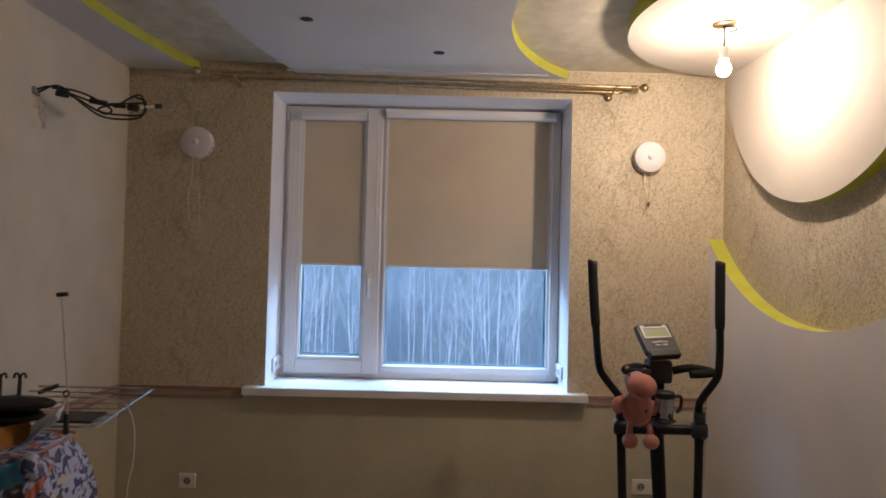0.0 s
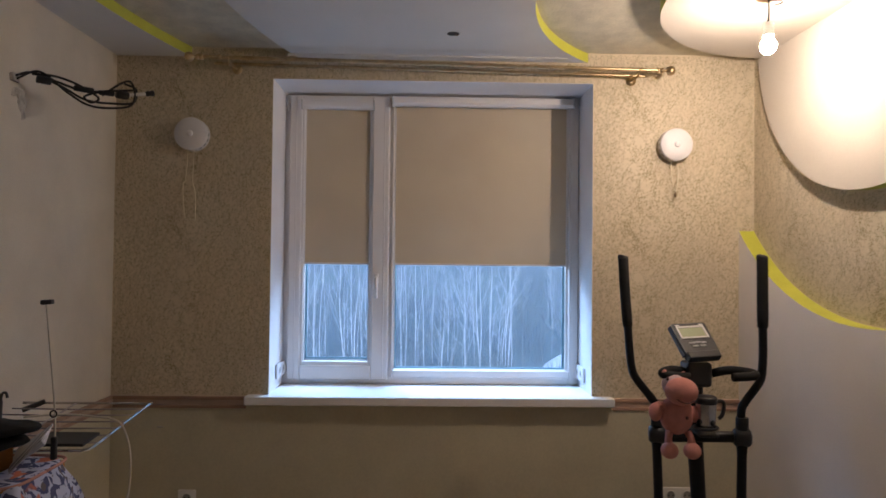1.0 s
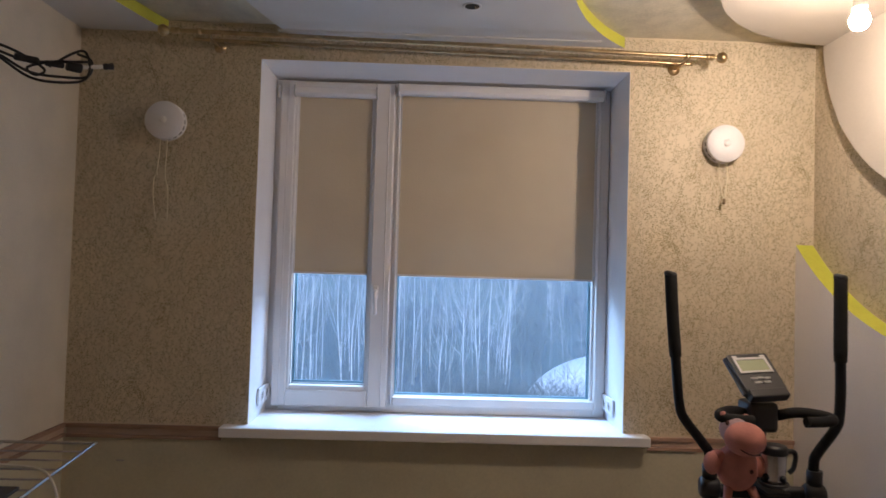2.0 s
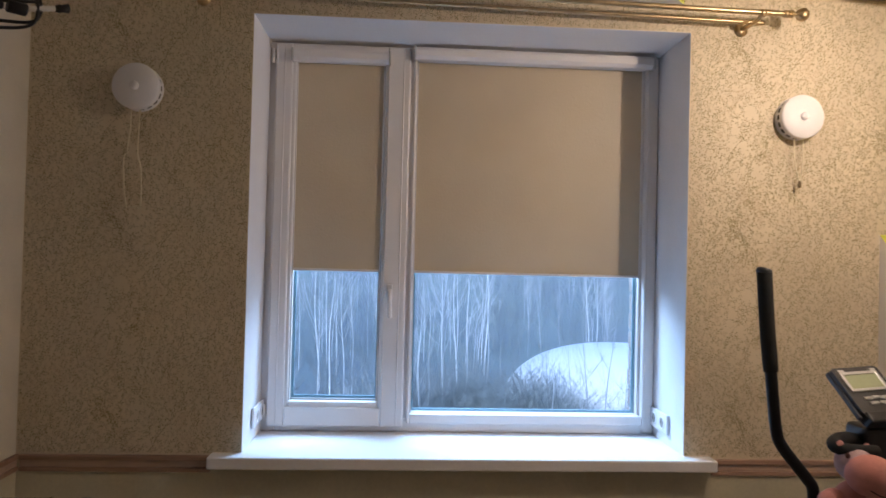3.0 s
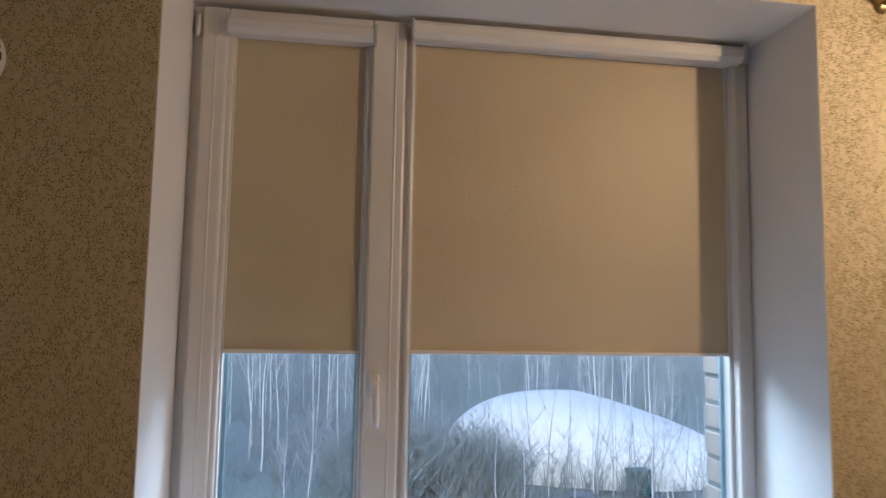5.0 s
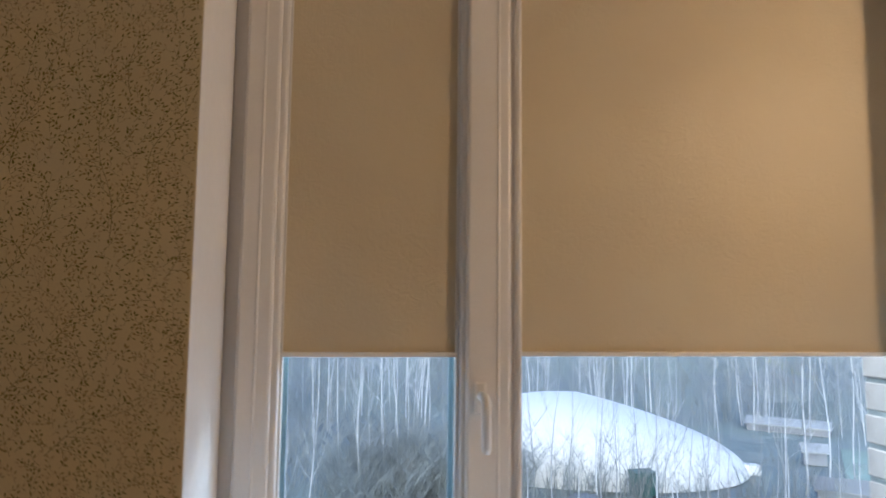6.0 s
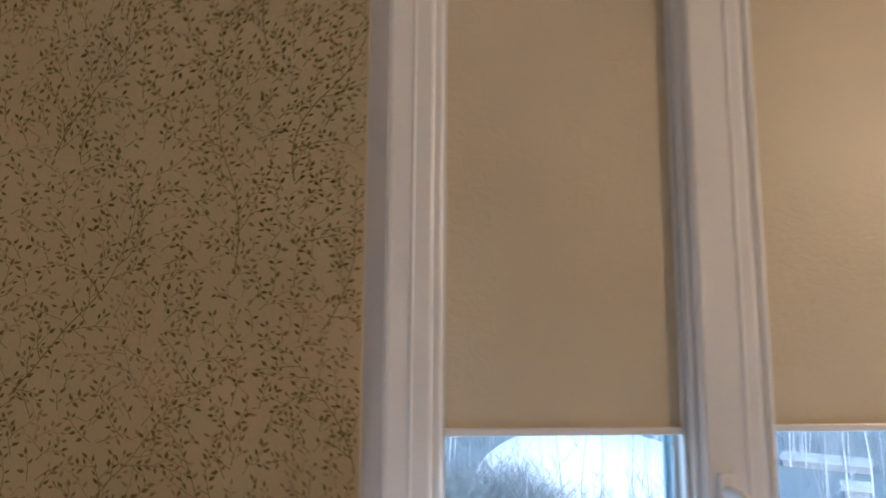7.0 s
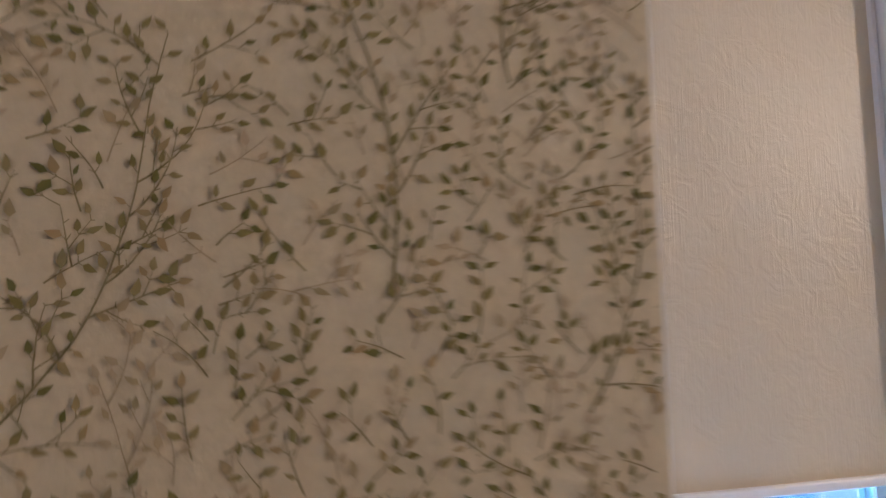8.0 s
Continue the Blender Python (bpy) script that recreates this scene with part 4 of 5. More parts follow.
tab = thing("black_tablet", "thin black tablet lying on the wire rack", "tablet")
part("slab", boxed(-0.085, 0.085, -0.05, 0.05, -0.004, 0.005, 0.003, m=Matrix.Translation(rk(0.76, 0.86) + Vector((0, 0, 0.010))) @ Matrix.Rotation(math.atan2(0.039, 0.412), 4, "X")), "black_plastic", tab)

# ---- elliptical trainer ----
tr = thing("elliptical_trainer", "black elliptical trainer with two moving arms and a small display", "exercise machine", at=(0.022, 0.048, -0.014))
part("column", tubed([(1.0, -0.60, 1.13), (0.995, -0.60, 0.9), (1.02, -0.60, 0.5), (1.03, -0.58, 0.06)], [0.030, 0.030, 0.027, 0.027], 20), "black_steel", tr)
part("head_block", boxed(0.952, 1.048, -0.65, -0.56, 1.04, 1.135, 0.015, seg=3), "black_plastic", tr)
part("front_foot", tubed([(0.75, -0.42, 0.04), (1.34, -0.42, 0.04)], 0.034, 16), "black_steel", tr)
part("rear_foot", tubed([(0.75, -0.85, 0.04), (1.30, -0.85, 0.04)], 0.034, 16), "black_steel", tr)
part("base_beam", boxed(1.0, 1.06, -0.85, -0.40, 0.03, 0.075, 0.008), "black_steel", tr)
part("cross_axle", tubed([(0.835, -0.585, 0.842), (0.86, -0.59, 0.843), (1.155, -0.665, 0.862), (1.175, -0.67, 0.863)], [0.022, 0.021, 0.021, 0.022], 16), "black_steel", tr)
for side, pts, low in (
    ("l", [(0.735, -0.545, 1.53), (0.742, -0.55, 1.39), (0.752, -0.555, 1.26), (0.757, -0.56, 1.18), (0.767, -0.56, 1.10), (0.782, -0.565, 1.06), (0.840, -0.575, 0.985), (0.858, -0.58, 0.95), (0.858, -0.585, 0.85)], (0.888, -0.57, 0.14)),
    ("r", [(1.226, -0.665, 1.535), (1.227, -0.665, 1.40), (1.228, -0.665, 1.27), (1.229, -0.665, 1.18), (1.225, -0.665, 1.10), (1.212, -0.665, 1.06), (1.162, -0.665, 0.992), (1.147, -0.665, 0.955), (1.150, -0.665, 0.86)], (1.142, -0.665, 0.14)),
):
    arm = part("swing_arm", tubed(smooth_path(pts, 5), 0.0155, 14), "black_steel", tr)
    g = smooth_path(pts[:3], 4)
    part("grip", tubed([g[0] + Vector((0, 0, 0.004))] + g, [0.016] + [0.0198] * (len(g) - 1) + [0.0188], 16), "black_foam", arm, "black foam grip")
    cap = Matrix.Translation(g[0] + Vector((0, 0, 0.001))) @ Matrix.Rotation(radians(14), 4, "Y")
    part("grip_cap", lathe(bmesh.new(), [(0, -0.012), (0.0190, -0.010), (0.0207, -0.003), (0.0198, 0.003), (0.015, 0.0065), (0, 0.0075)], 24, cap), "grey_plastic", arm, "slanted dark grey end cap")
    part("pivot", tubed([Vector(pts[-1]) + Vector((-0.03, 0.007, 0)), Vector(pts[-1]) + Vector((-0.022, 0.005, 0)), Vector(pts[-1]) + Vector((0.022, -0.005, 0)), Vector(pts[-1]) + Vector((0.03, -0.007, 0))], [0.026, 0.034, 0.034, 0.026], 20), "black_plastic", arm)
    part("clamp", tubed([(pts[-1][0], pts[-1][1], pts[-1][2] + 0.075), (pts[-1][0], pts[-1][1], pts[-1][2] + 0.03)], 0.023, 16), "black_plastic", arm)
    part("lower_arm", tubed([(pts[-1][0], pts[-1][1], pts[-1][2] - 0.02), (pts[-1][0], pts[-1][1], pts[-1][2] - 0.06), low], [0.021, 0.0175, 0.0175], 14), "black_steel", tr)
    part("pedal_link", tubed([low, (low[0], -0.86, 0.13)], 0.018, 10), "black_steel", tr)
for s in (-1, 1):
    q = [(1.0 + s * 0.045, -0.635, 1.098), (1.0 + s * 0.10, -0.65, 1.112), (1.0 + s * 0.15, -0.68, 1.112), (1.0 + s * 0.172, -0.715, 1.108), (1.0 + s * 0.15, -0.735, 1.104), (1.0 + s * 0.08, -0.735, 1.100)]
    part("fixed_handle", tubed(smooth_path([Vector(v) + Vector((0.012, 0.02, -0.008)) for v in q], 6), 0.0165, 14), "black_foam", tr, "black padded pulse handle")
mm = Matrix.Translation((1.002, -0.60, 1.216)) @ Matrix.Rotation(radians(6), 4, "Z") @ Matrix.Rotation(radians(-47), 4, "X") @ Matrix.Diagonal((0.90, 0.9, 0.93, 1))
# display: local x across, z up the face, -y towards the user
b = bmesh.new()
prism(b, [Vector((x, 0.0, z)) for x, z in ((-0.070, -0.088), (0.072, -0.088), (0.078, -0.06), (0.082, 0.082), (0.074, 0.09), (-0.074, 0.09), (-0.082, 0.082), (-0.078, -0.06))], (0, 0.030, 0))
bmesh.ops.transform(b, matrix=mm @ Matrix.Rotation(radians(-4), 4, "Y"), verts=b.verts[:])
disp = part("display", b, "grey_plastic", tr, "grey console housing")
part("blue_side", boxed(-0.085, 0.085, 0.012, 0.028, -0.07, 0.088, 0.004, m=mm @ Matrix.Rotation(radians(-4), 4, "Y")), "blue_plastic", disp, "bluish-grey rear shell")
m4 = mm @ Matrix.Rotation(radians(-4), 4, "Y")
b = bmesh.new()
for x0, x1, z0, z1 in ((-0.066, -0.056, 0.005, 0.072), (0.056, 0.066, 0.005, 0.072), (-0.056, 0.056, 0.062, 0.072), (-0.056, 0.056, 0.005, 0.014), (-0.066, -0.045, 0.072, 0.080), (0.045, 0.066, 0.072, 0.080)):
    box(b, x0, x1, -0.005, 0.002, z0, z1, 0.0015, m=m4)
part("bezel", b, "silver_plastic", disp, "pale silver screen surround")
part("screen", boxed(-0.056, 0.056, -0.002, 0.003, 0.014, 0.062, m=m4), "lcd", disp, "olive liquid crystal screen")
b = bmesh.new()
for cxx, cz, w in ((-0.026, -0.018, 0.014), (0.0, -0.016, 0.012), (0.026, -0.018, 0.014), (-0.018, -0.034, 0.015), (0.018, -0.034, 0.015)):
    box(b, cxx - w, cxx + w, -0.004, 0.002, cz - 0.0055, cz + 0.0055, 0.003, m=m4)
part("key_pad", b, "key_grey", disp, "worn silver keys")
part("bottom_edge", boxed(-0.072, 0.074, -0.006, 0.03, -0.095, -0.060, 0.005, m=m4), "black_plastic", disp)

# ---- plush toy: one soft mesh ----
toy_bm = bmesh.new()
vs = []
ball(toy_bm, (0.0, 0.0, 0.0), (0.064, 0.055, 0.075), 4)
ball(toy_bm, (0.002, -0.055, 0.100), (0.061, 0.060, 0.052), 4)
n_pink = len(toy_bm.faces)
ball(toy_bm, (-0.010, 0.0, 0.115), (0.046, 0.046, 0.046), 3)
for f in toy_bm.faces[n_pink:]:
    f.material_index = 1
toy_bm.faces.ensure_lookup_table()
ball(toy_bm, (-0.046, 0.0, 0.158), (0.011, 0.009, 0.016), 2)
ball(toy_bm, (0.030, 0.012, 0.152), (0.011, 0.009, 0.014), 2)
ball(toy_bm, (-0.083, -0.012, 0.012), (0.026, 0.026, 0.036), 3)
ball(toy_bm, (-0.064, -0.005, 0.030), (0.028, 0.024, 0.022), 3)
ball(toy_bm, (0.066, -0.008, 0.005), (0.024, 0.024, 0.032), 3)
for sx in (-0.036, 0.050):
    tube(toy_bm, [(sx * 0.8, -0.01, -0.06), (sx, -0.02, -0.085), (sx, -0.025, -0.11)], [0.015, 0.013, 0.018], 12)
    ball(toy_bm, (sx, -0.035, -0.128), (0.033, 0.034, 0.031), 3)
n0 = len(toy_bm.faces)
toy_bm.faces.ensure_lookup_table()
ball(toy_bm, (-0.042, -0.026, 0.142), (0.006, 0.005, 0.008), 2)
ball(toy_bm, (0.024, -0.0535, 0.0), (0.006, 0.004, 0.007), 2)
tube(toy_bm, smooth_path([(-0.034, -0.094, 0.082), (-0.012, -0.112, 0.070), (0.012, -0.113, 0.068), (0.036, -0.098, 0.074)], 5), 0.0022, 6)
toy_bm.faces.ensure_lookup_table()
for f in toy_bm.faces[n0:]:
    f.material_index = 2
toy = tagged(new("plush_toy", mesh_of(toy_bm, "plush_toy", "pink_plush", "white_plush", "dark_thread")), "pink plush hippo toy hanging on the trainer's column", "soft toy")
toy.matrix_world = pose(0.907, -0.665, 0.940, 0, 0, -4) @ Matrix.Diagonal((0.94, 0.95, 0.95, 1))

mug = thing("travel_mug", "steel travel mug with black lid and handle in the trainer's holder", "mug", at=(1.007, -0.687, 0.891))
part("mug_body", lathe(bmesh.new(), [(0, 0), (0.030, 0), (0.032, 0.004), (0.036, 0.10), (0.036, 0.104), (0, 0.104)], 32), "steel", mug)
part("mug_lid", lathe(bmesh.new(), [(0.0375, 0.096), (0.039, 0.10), (0.039, 0.116), (0.034, 0.122), (0, 0.122)], 32), "black_plastic", mug)
part("mug_handle", tubed(smooth_path([(0.034, 0, 0.103), (0.058, 0, 0.104), (0.066, 0, 0.088), (0.060, 0, 0.055), (0.046, 0, 0.040)], 5), 0.007, 10), "black_plastic", mug)
for k in range(4):
    a = k * math.pi / 2 + 0.4
    part("grip_patch", lathe(bmesh.new(), [(0, 0.0), (0.011, 0.0), (0.0, 0.001)], 14, Matrix.Rotation(a, 4, "Z") @ Matrix.Translation((0.0355, 0, 0.03)) @ Matrix.Rotation(math.pi / 2, 4, "Y")), "black_plastic", mug)
part("bottle_holder", tubed([(0.985 + 0.040 * math.cos(a), -0.735 + 0.040 * math.sin(a), 0.915) for a in (2 * math.pi * k / 28 for k in range(29))], 0.005, 8), "black_plastic", tr)
part("holder_base", boxed(0.95, 1.02, -0.77, -0.62, 0.885, 0.894, 0.002), "black_plastic", tr)

# ---- outside: outer brick leaf, ground, dome, woods ----
outer = thing("outer_wall", "beige brick outer leaf of the building", "wall")
outer["kind"] = "structure"
b = bmesh.new()
box(b, 0.721, 3.0, 0.373, 0.462, -14.4, 3.2)
box(b, -3.0, -0.70, 0.373, 0.462, -14.4, 3.2)
box(b, -0.70, 0.721, 0.373, 0.462, -14.4, 0.86)
box(b, -0.70, 0.721, 0.373, 0.462, 2.32, 3.2)
part("mortar_core", b, "mortar", outer)
me = mesh_of(boxed(-0.125, 0.125, -0.047, 0.047, -0.0325, 0.0325, 0.003, seg=1), "brick", "brick_beige")
for k in range(22):
    for s, xw in ((1, 0.717), (-1, -0.688)):
        br = new("brick", me)
        br.parent = outer
        br.location = (xw + s * (0.125 if k % 2 else 0.0625) + 0.002 * math.sin(3.7 * k), 0.4185, 0.83 + 0.077 * k)
        if k % 2 == 0:
            br.scale = (0.5, 1, 1)
part("outer_sill", boxed(-0.70, 0.712, 0.372, 0.54, 0.862, 0.872, 0.002), "shed_roof", outer, "grey metal outer sill")

GZ = -14.5


def hill(r):
    """Rise of the ground towards the woods."""
    return 0.2 * max(0.0, min(r, 205) - 112)


b = bmesh.new()
ringsz = []
for r in (0, 20, 40, 60, 80, 100, 112, 130, 150, 175, 205, 260, 500, 1500, 4000):
    row = []
    for k in range(48):
        a = 2 * math.pi * k / 48
        row.append(b.verts.new((r * math.cos(a), r * math.sin(a), GZ + hill(r) + (0.5 * noise.noise(Vector((r * math.cos(a) / 15, r * math.sin(a) / 15, 0))) if 0 < r < 250 else 0) - (0.3 if r == 0 else 0))))
    ringsz.append(row)
for p, q in zip(ringsz, ringsz[1:]):
    for k in range(48):
        b.faces.new((p[k], p[(k + 1) % 48], q[(k + 1) % 48], q[k]))
bmesh.ops.remove_doubles(b, verts=b.verts[:], dist=0.001)
structure("ground", b, "soil_haze", "dull green and brown open ground reaching the horizon", "ground")


def polar(az, d, z=GZ):
    """A place outside by its bearing from the window and distance."""
    return Vector((-0.45 + d * math.sin(radians(az)), -1.0 + d * math.cos(radians(az)), z))


dome = thing("air_dome", "large white inflated sports dome with a smooth membrane", "air dome", at=polar(20.5, 77))
dome.rotation_euler = (0, 0, radians(-20.5))
b = bmesh.new()
NU, NV = 72, 24
rows = []
for j in range(NV + 1):
    v = math.pi / 2 * j / NV
    row = []
    for i in range(NU):
        u = 2 * math.pi * i / NU
        cu, su = math.cos(u), math.sin(u)
        e = 0.85
        x = (18.0 if cu > 0 else 14.2) * (1 if cu > 0 else -1) * abs(cu) ** e * ((1 - math.sin(v) ** 1.62) if cu > 0 else math.cos(v) ** 0.82)
        y = 14 * (1 if su > 0 else -1) * abs(su) ** e * math.cos(v) ** 0.85
        row.append(b.verts.new((x - 1.2, y, 6.95 * math.sin(v) ** 0.95)))
    rows.append(row)
for p, q in zip(rows, rows[1:]):
    for k in range(NU):
        f = b.faces.new((p[k], p[(k + 1) % NU], q[(k + 1) % NU], q[k]))
        f.smooth = True
bmesh.ops.remove_doubles(b, verts=b.verts[:], dist=0.02)
dome_m = part("membrane", b, "dome_membrane", dome)
part("airlock", boxed(15.0, 17.4, -4.2, -3.0, 0, 1.0, 0.12), "dome_membrane", dome, "white entrance lock")

cont = thing("waste_container", "dark green waste container beside the dome", "container", at=polar(25.2, 62.5))
part("bin", boxed(-1.0, 1.0, -0.8, 0.8, 0.15, 2.0, 0.12), "container_green", cont)
part("bin_lid", boxed(-1.05, 1.05, -0.85, 0.85, 2.0, 2.25, 0.1), "container_green", cont)
for s in (-0.7, 0.7):
    part("wheel", tubed([(s, -0.85, 0.15), (s, -0.7, 0.15)], 0.15, 14), "black_plastic", cont)


def shed(az, d, w, dp, h, turn, roof, wall, label):
    root = thing("shed", label, "shed", "sheds beyond the dome", at=polar(az, d))
    root.rotation_euler = (0, 0, radians(turn))
    part("shed_body", boxed(-w / 2, w / 2, -dp / 2, dp / 2, 0, h), wall, root)
    part("shed_roof", prism(bmesh.new(), [Vector((-w / 2 - 0.3, y, z)) for y, z in ((-dp / 2 - 0.3, h), (-dp / 2 - 0.3, h + 0.15), (0, h + 0.9), (dp / 2 + 0.3, h + 0.15), (dp / 2 + 0.3, h))], (w + 0.6, 0, 0)), roof, root)
    for k in range(int(w // 3)):
        part("shed_window", boxed(-w / 2 + 1 + 3 * k, -w / 2 + 2.2 + 3 * k, -dp / 2 - 0.04, -dp / 2 + 0.01, h * 0.45, h * 0.8), "asphalt", root)


shed(35.9, 105, 10, 4, 0.9, -42, "shed_roof", "shed_wall", "long low grey shed with a pale roof")
shed(37.5, 84, 2.2, 2.0, 1.3, -30, "shed_roof", "shed_wall", "small grey storage shed")
shed(39.5, 66, 4.5, 3, 1.6, -34, "asphalt", "shed_wall", "small bluish-grey storage shed with a dark roof")
shed(46, 48, 5, 4, 2.0, -38, "shed_roof", "shed_wall", "small shed with a white metal roof")
shed(3.2, 74, 2.6, 2.2, 1.3, 5, "shed_roof", "shed_wall", "low pale-roofed shed among the bushes")
structure("grass_court", boxed(-14, 14, -12, 12, -0.1, 0.12, m=Matrix.Translation(polar(49, 84)) @ Matrix.Rotation(radians(-38), 4, "Z")), "grass_court", "fenced green sports court", "court")
structure("road", boxed(-20, 45, -3, 3, -0.1, 0.1, m=Matrix.Translation(polar(24, 55, GZ + 0.25)) @ Matrix.Rotation(radians(-24), 4, "Z")), "asphalt", "grey asphalt yard road", "road")
fen = thing("court_fence", "wire-mesh fence of steel posts round the court", "fence")
for k in range(15):
    p = polar(40 + 1.15 * k, 70 + 0.4 * k)
    part("post", tubed([p, p + Vector((0, 0, 3.0))], 0.06, 6), "shed_wall", fen)
for h in (0.3, 1.6, 2.95):
    part("rail", tubed([polar(40 + 1.15 * k, 70 + 0.4 * k) + Vector((0, 0, h)) for k in range(15)], 0.03, 5), "shed_wall", fen)

def car(az, d, turn, paint):
    root = thing("parked_car", "parked dark car on the yard road", "car", "parked cars in the yard", at=polar(az, d, GZ + 0.36))
    root.rotation_euler = (0, 0, radians(turn))
    b = bmesh.new()
    prism(b, [Vector((x, -0.85, z)) for x, z in ((-2.1, 0.25), (2.1, 0.25), (2.15, 0.7), (1.2, 0.85), (0.6, 1.35), (-1.1, 1.4), (-1.9, 0.95), (-2.15, 0.8))], (0, 1.7, 0))
    part("body", b, paint, root)
    part("windows", boxed(-1.2, 0.75, -0.87, 0.87, 0.92, 1.28, 0.05), "black_plastic", root)
    for x in (-1.3, 1.3):
        for y in (-0.86, 0.7):
            part("wheel", tubed([(x, y, 0.3), (x, y + 0.18, 0.3)], 0.31, 16), "black_plastic", root)


for az, d, c in ((21.0, 54.5, "car_paint_dark"), (27.5, 55, "car_paint_dark"), (31.0, 55.5, "shed_roof"), (40.0, 61, "tarp_blue")):
    car(az, d, -24 + az * 0.2, c)


# ---- trees ----
def tree_mesh(rng, height, r0, limbs, sides=5):
    """A bare birch: bent tapered trunk, a fan of long steep limbs and fine twigs. Returns two bmeshes."""
    trunk, crown = bmesh.new(), bmesh.new()
    lean = (rng.uniform(-0.05, 0.05), rng.uniform(-0.05, 0.05))
    ph = rng.uniform(0, 6.28)
    pts = [Vector((lean[0] * z + 0.16 * math.sin(z * 0.45 + ph), lean[1] * z + 0.12 * math.sin(z * 0.37 + ph), z)) for z in (height * k / 8 for k in range(9))]
    tube(trunk, pts, [r0 * (1 - 0.88 * k / 8) for k in range(9)], sides, cap=False)

    def limb(p, az, tilt, ln, r, depth):
        """A limb that turns upward along its length, with side twigs."""
        path = [p]
        for k in range(4):
            t = tilt * (1 - 0.18 * k)
            a = az + rng.uniform(-0.3, 0.3)
            path.append(path[-1] + Vector((math.sin(t) * math.cos(a), math.sin(t) * math.sin(a), math.cos(t))) * ln / 4)
        tube(crown, path, [r, r * 0.8, r * 0.6, r * 0.4, r * 0.18], 3, cap=False)
        if depth:
            for _ in range(rng.randint(4, 7)):
                k = rng.randint(1, 3)
                limb(path[k].lerp(path[k + 1], rng.random()), az + rng.uniform(-1.8, 1.8), tilt * rng.uniform(0.9, 2.0), ln * rng.uniform(0.2, 0.5), r * 0.5, depth - 1)

    for _ in range(limbs):
        f = rng.uniform(0.30, 0.80)
        k = min(7, int(f * 8))
        p = pts[k].lerp(pts[k + 1], f * 8 - k)
        limb(p, rng.uniform(0, 6.28), rng.uniform(0.35, 0.85), height * (1 - f) * rng.uniform(0.5, 0.85), r0 * rng.uniform(0.25, 0.42) * (1.15 - 0.6 * f), 1)
    for _ in range(14):
        f = rng.uniform(0.2, 0.95)
        k = min(7, int(f * 8))
        limb(pts[k].lerp(pts[k + 1], f * 8 - k), rng.uniform(0, 6.28), rng.uniform(0.5, 1.1), height * rng.uniform(0.04, 0.09), r0 * 0.2, 0)
    return trunk, crown


rng = random.Random(11)
kinds = []
for k in range(7):
    t, c = tree_mesh(rng, rng.uniform(14, 20), rng.uniform(0.072, 0.108), rng.randint(5, 10))
    kinds.append((mesh_of(t, "trunk", "bark_birch"), mesh_of(c, "crown", "bark_birch" if k % 3 == 0 else "twigs")))


def birch(az, d, k, scale, label="bare slender birch with white bark and fine twigs"):
    root = thing("birch_tree", label, "tree", "birches before the woods", at=polar(az, d))
    root.rotation_euler, root.scale = (0, 0, rng.uniform(0, 6.28)), (scale, scale, scale)
    for nm, me in zip(("trunk", "crown"), kinds[k]):
        ob = new(nm, me)
        ob.parent = root


for k in range(28):
    birch(rng.uniform(-20, 48), rng.uniform(46, 64), k % 7, rng.uniform(0.4, 0.8))
spot = 0.0
for k in range(96):
    # they stand in loose groups of three
    spot = rng.uniform(-26, 50) if k % 3 == 0 else spot + rng.uniform(-1.6, 1.6)
    birch(spot, rng.uniform(97, 112) if 9 < spot < 35 else rng.uniform(66, 108), k % 7, rng.uniform(0.8, 1.25))

# thin poles of young birch standing before the dome
for k in range(4):
    t, c = tree_mesh(rng, rng.uniform(11, 14), rng.uniform(0.055, 0.07), 3)
    kinds.append((mesh_of(t, "trunk", "bark_slim"), mesh_of(c, "crown", "twigs")))
for k in range(24):
    birch(9 + 28 * k / 23 + rng.uniform(-0.8, 0.8), rng.uniform(56.5, 62), 7 + k % 4, rng.uniform(0.6, 1.05), "thin young bare birch with a straight greyish pole")


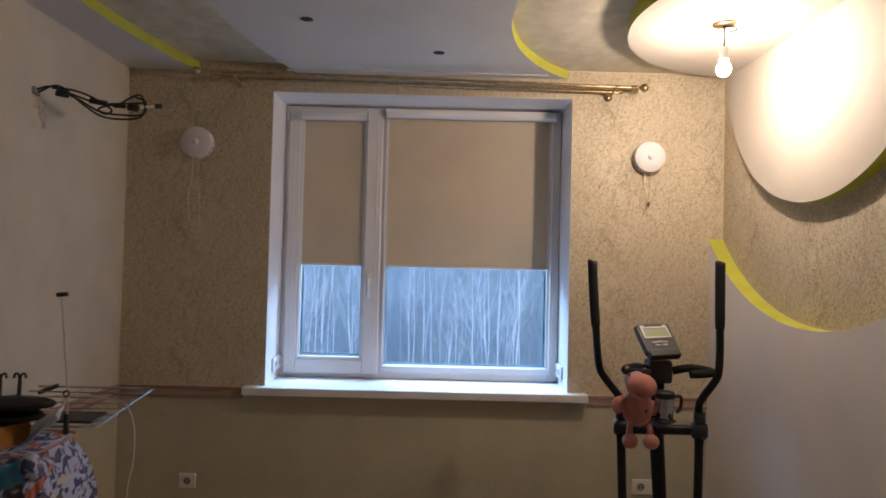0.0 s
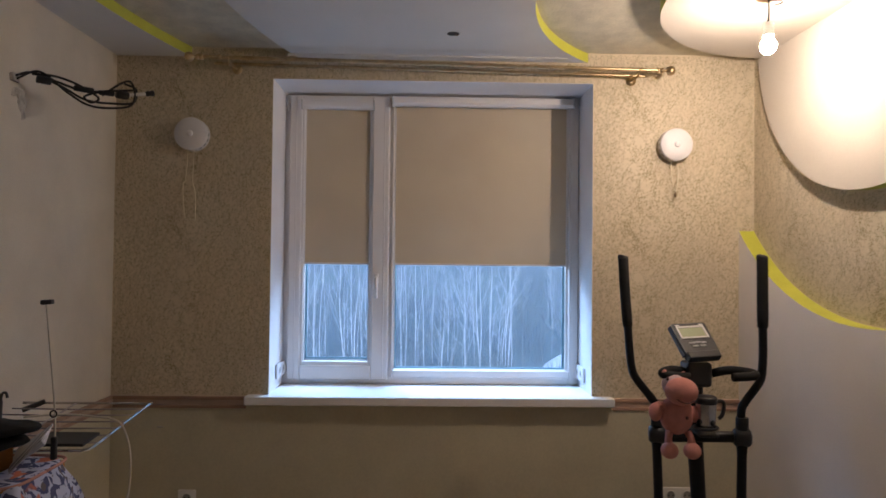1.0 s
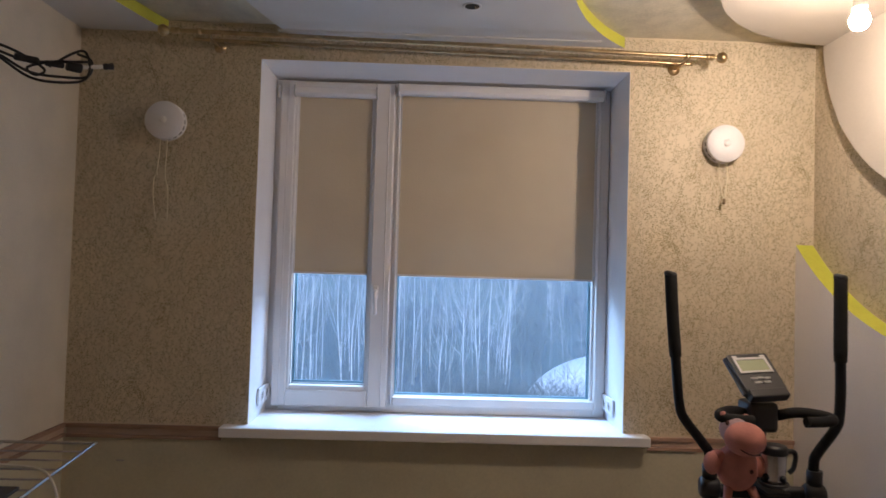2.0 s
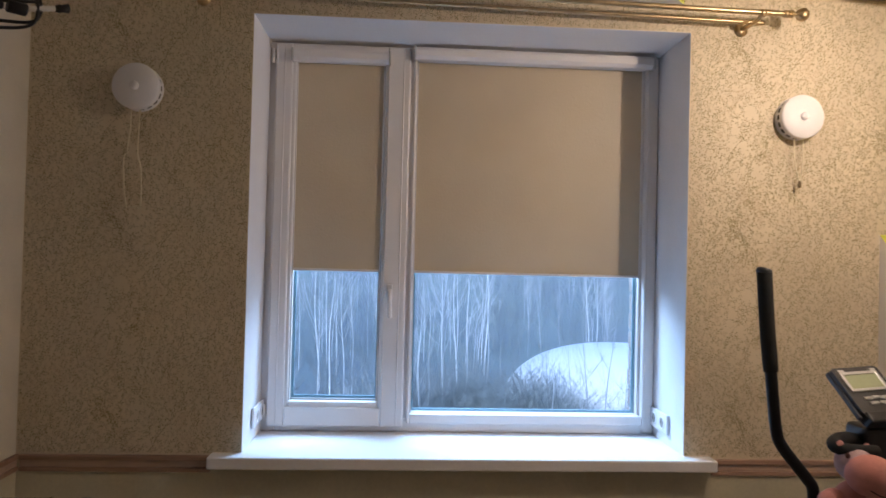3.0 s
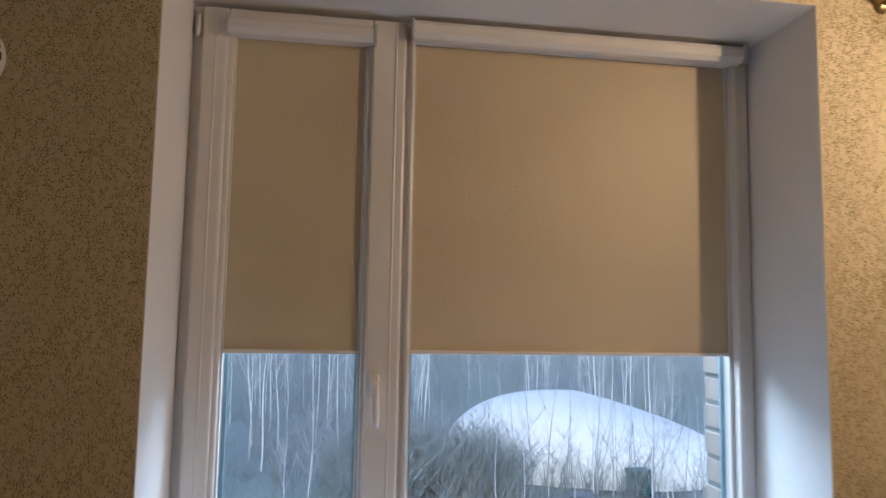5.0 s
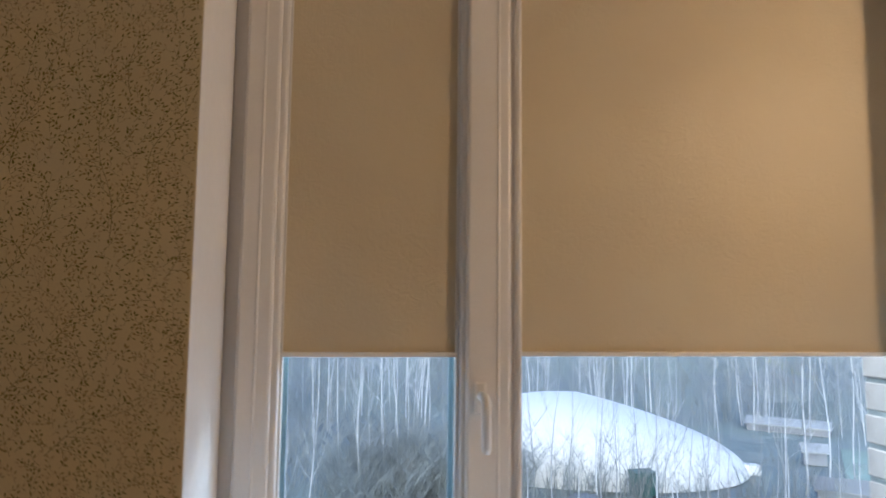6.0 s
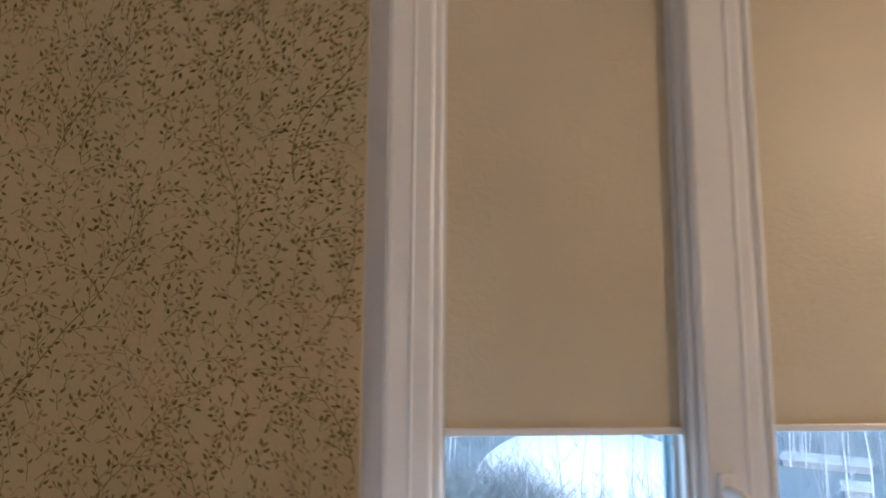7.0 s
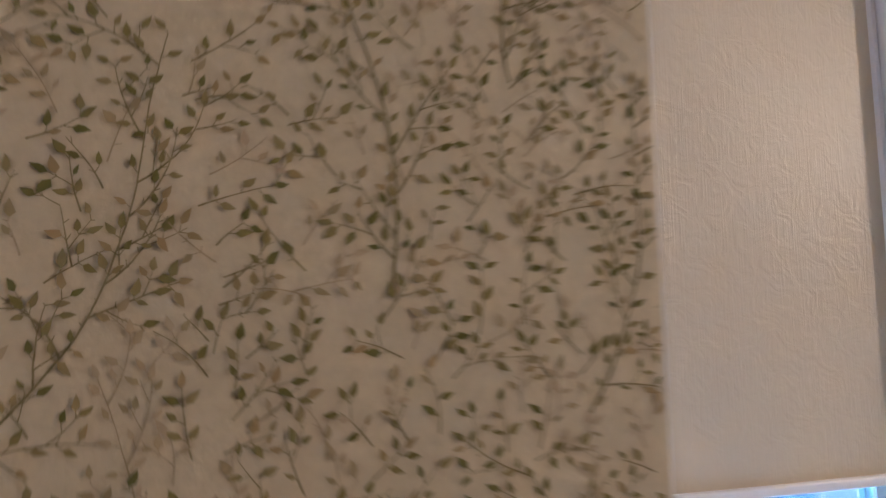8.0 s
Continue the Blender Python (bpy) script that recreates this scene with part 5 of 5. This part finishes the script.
def wood_stuff(name, label, count, dist, az, height, r, material, branches, seed, spread=0.05, clump=1):
    """Many trunks past counting, in one mesh; bushes stand as clumps of spreading stems."""
    g = random.Random(seed)
    vs, fs = [], []

    def stick(p, q, ra, rb):
        d = (q - p).normalized()
        s = d.cross(Vector((0.3, 0.9, 0.1))).normalized()
        t = d.cross(s)
        n = len(vs)
        for c, rr in ((p, ra), (q, rb)):
            for w in (0, 2.094, 4.189):
                vs.append(tuple(c + rr * (math.cos(w) * s + math.sin(w) * t)))
        for j in range(3):
            fs.append((n + j, n + (j + 1) % 3, n + 3 + (j + 1) % 3, n + 3 + j))

    for k in range(count):
        if k % clump == 0:
            a = g.uniform(*az)
            d = g.uniform(*dist)
            if 8 < a < 37 and 66 < d < 100:
                d += 45
            size = g.random() ** (1 if height[0] > 8 else 1.8)
        p = polar(a, d, GZ - 0.3 + hill(d)) + (Vector((g.uniform(-0.7, 0.7), g.uniform(-0.7, 0.7), 0)) if clump > 1 else Vector())
        h = height[0] + (height[1] - height[0]) * (size if clump > 1 else g.random())
        h *= g.uniform(0.7, 1.0)
        rr = g.uniform(*r)
        lean = Vector((g.uniform(-spread, spread), g.uniform(-spread, spread), 1))
        mid = p + lean * h * 0.5 + Vector((g.uniform(-0.2, 0.2), 0, 0))
        top = p + Vector((lean.x * 1.6, lean.y, 1)) * h
        stick(p, mid, rr, rr * 0.65)
        stick(mid, top, rr * 0.65, rr * 0.1)
        for _ in range(branches):
            f = g.uniform(0.2, 0.95)
            s = p.lerp(mid, f * 2) if f < 0.5 else mid.lerp(top, f * 2 - 1)
            w = g.uniform(0, 6.28)
            ln = h * g.uniform(0.10, 0.26)
            stick(s, s + Vector((math.cos(w) * 0.75, math.sin(w) * 0.75, g.uniform(0.3, 1.1))) * ln, rr * 0.42, rr * 0.12)
    me = bpy.data.meshes.new(name)
    me.from_pydata(vs, [], fs)
    me.materials.append(M[material])
    return tagged(new(name, me), label, "woods", kind="stuff")


wood_stuff("birch_wood", "dense bare birch wood with pale thin trunks", 170, (90, 150), (-32, 55), (13, 20), (0.03, 0.055), "bark_birch", 26, 3, 0.08)
wood_stuff("grey_wood", "dense bare wood behind the birches, blue-grey with painted haze", 900, (100, 195), (-32, 55), (9, 19), (0.025, 0.05), "bark_haze", 30, 4, 0.12)
wood_stuff("undergrowth", "bare brown bushes and saplings on the ground", 2600, (50, 150), (-32, 10), (1.5, 10.0), (0.02, 0.05), "twigs", 14, 5, 0.5, 6)
wood_stuff("undergrowth", "thin bare saplings before the dome", 420, (57, 63), (8, 40), (2.0, 7.5), (0.022, 0.05), "twigs", 12, 6, 0.35, 5)
wood_stuff("undergrowth", "brown leafless bushes crowding the dome's end", 1300, (56, 63), (0, 15.5), (3.0, 8.5), (0.022, 0.05), "twigs", 18, 8, 0.45, 7)
wood_stuff("undergrowth", "bare brown thicket behind the dome", 1700, (104, 175), (8, 55), (1.5, 10.0), (0.02, 0.05), "twigs", 14, 9, 0.5, 6)

wood_stuff("undergrowth", "low bare bushes along the yard", 300, (56, 65), (34, 50), (0.5, 2.6), (0.015, 0.03), "twigs", 12, 10, 0.5, 6)

# far hillside of woods closing the view: a sheet with haze in its colour
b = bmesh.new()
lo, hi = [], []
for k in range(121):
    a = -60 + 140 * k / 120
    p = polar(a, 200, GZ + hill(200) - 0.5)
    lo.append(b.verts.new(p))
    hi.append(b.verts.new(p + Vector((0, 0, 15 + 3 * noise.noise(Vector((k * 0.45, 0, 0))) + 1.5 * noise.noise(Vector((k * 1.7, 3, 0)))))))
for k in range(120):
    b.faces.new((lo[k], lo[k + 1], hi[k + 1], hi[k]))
structure("backdrop", b, "far_wood_haze", "far edge of bare woods with haze painted into its colour", "backdrop")
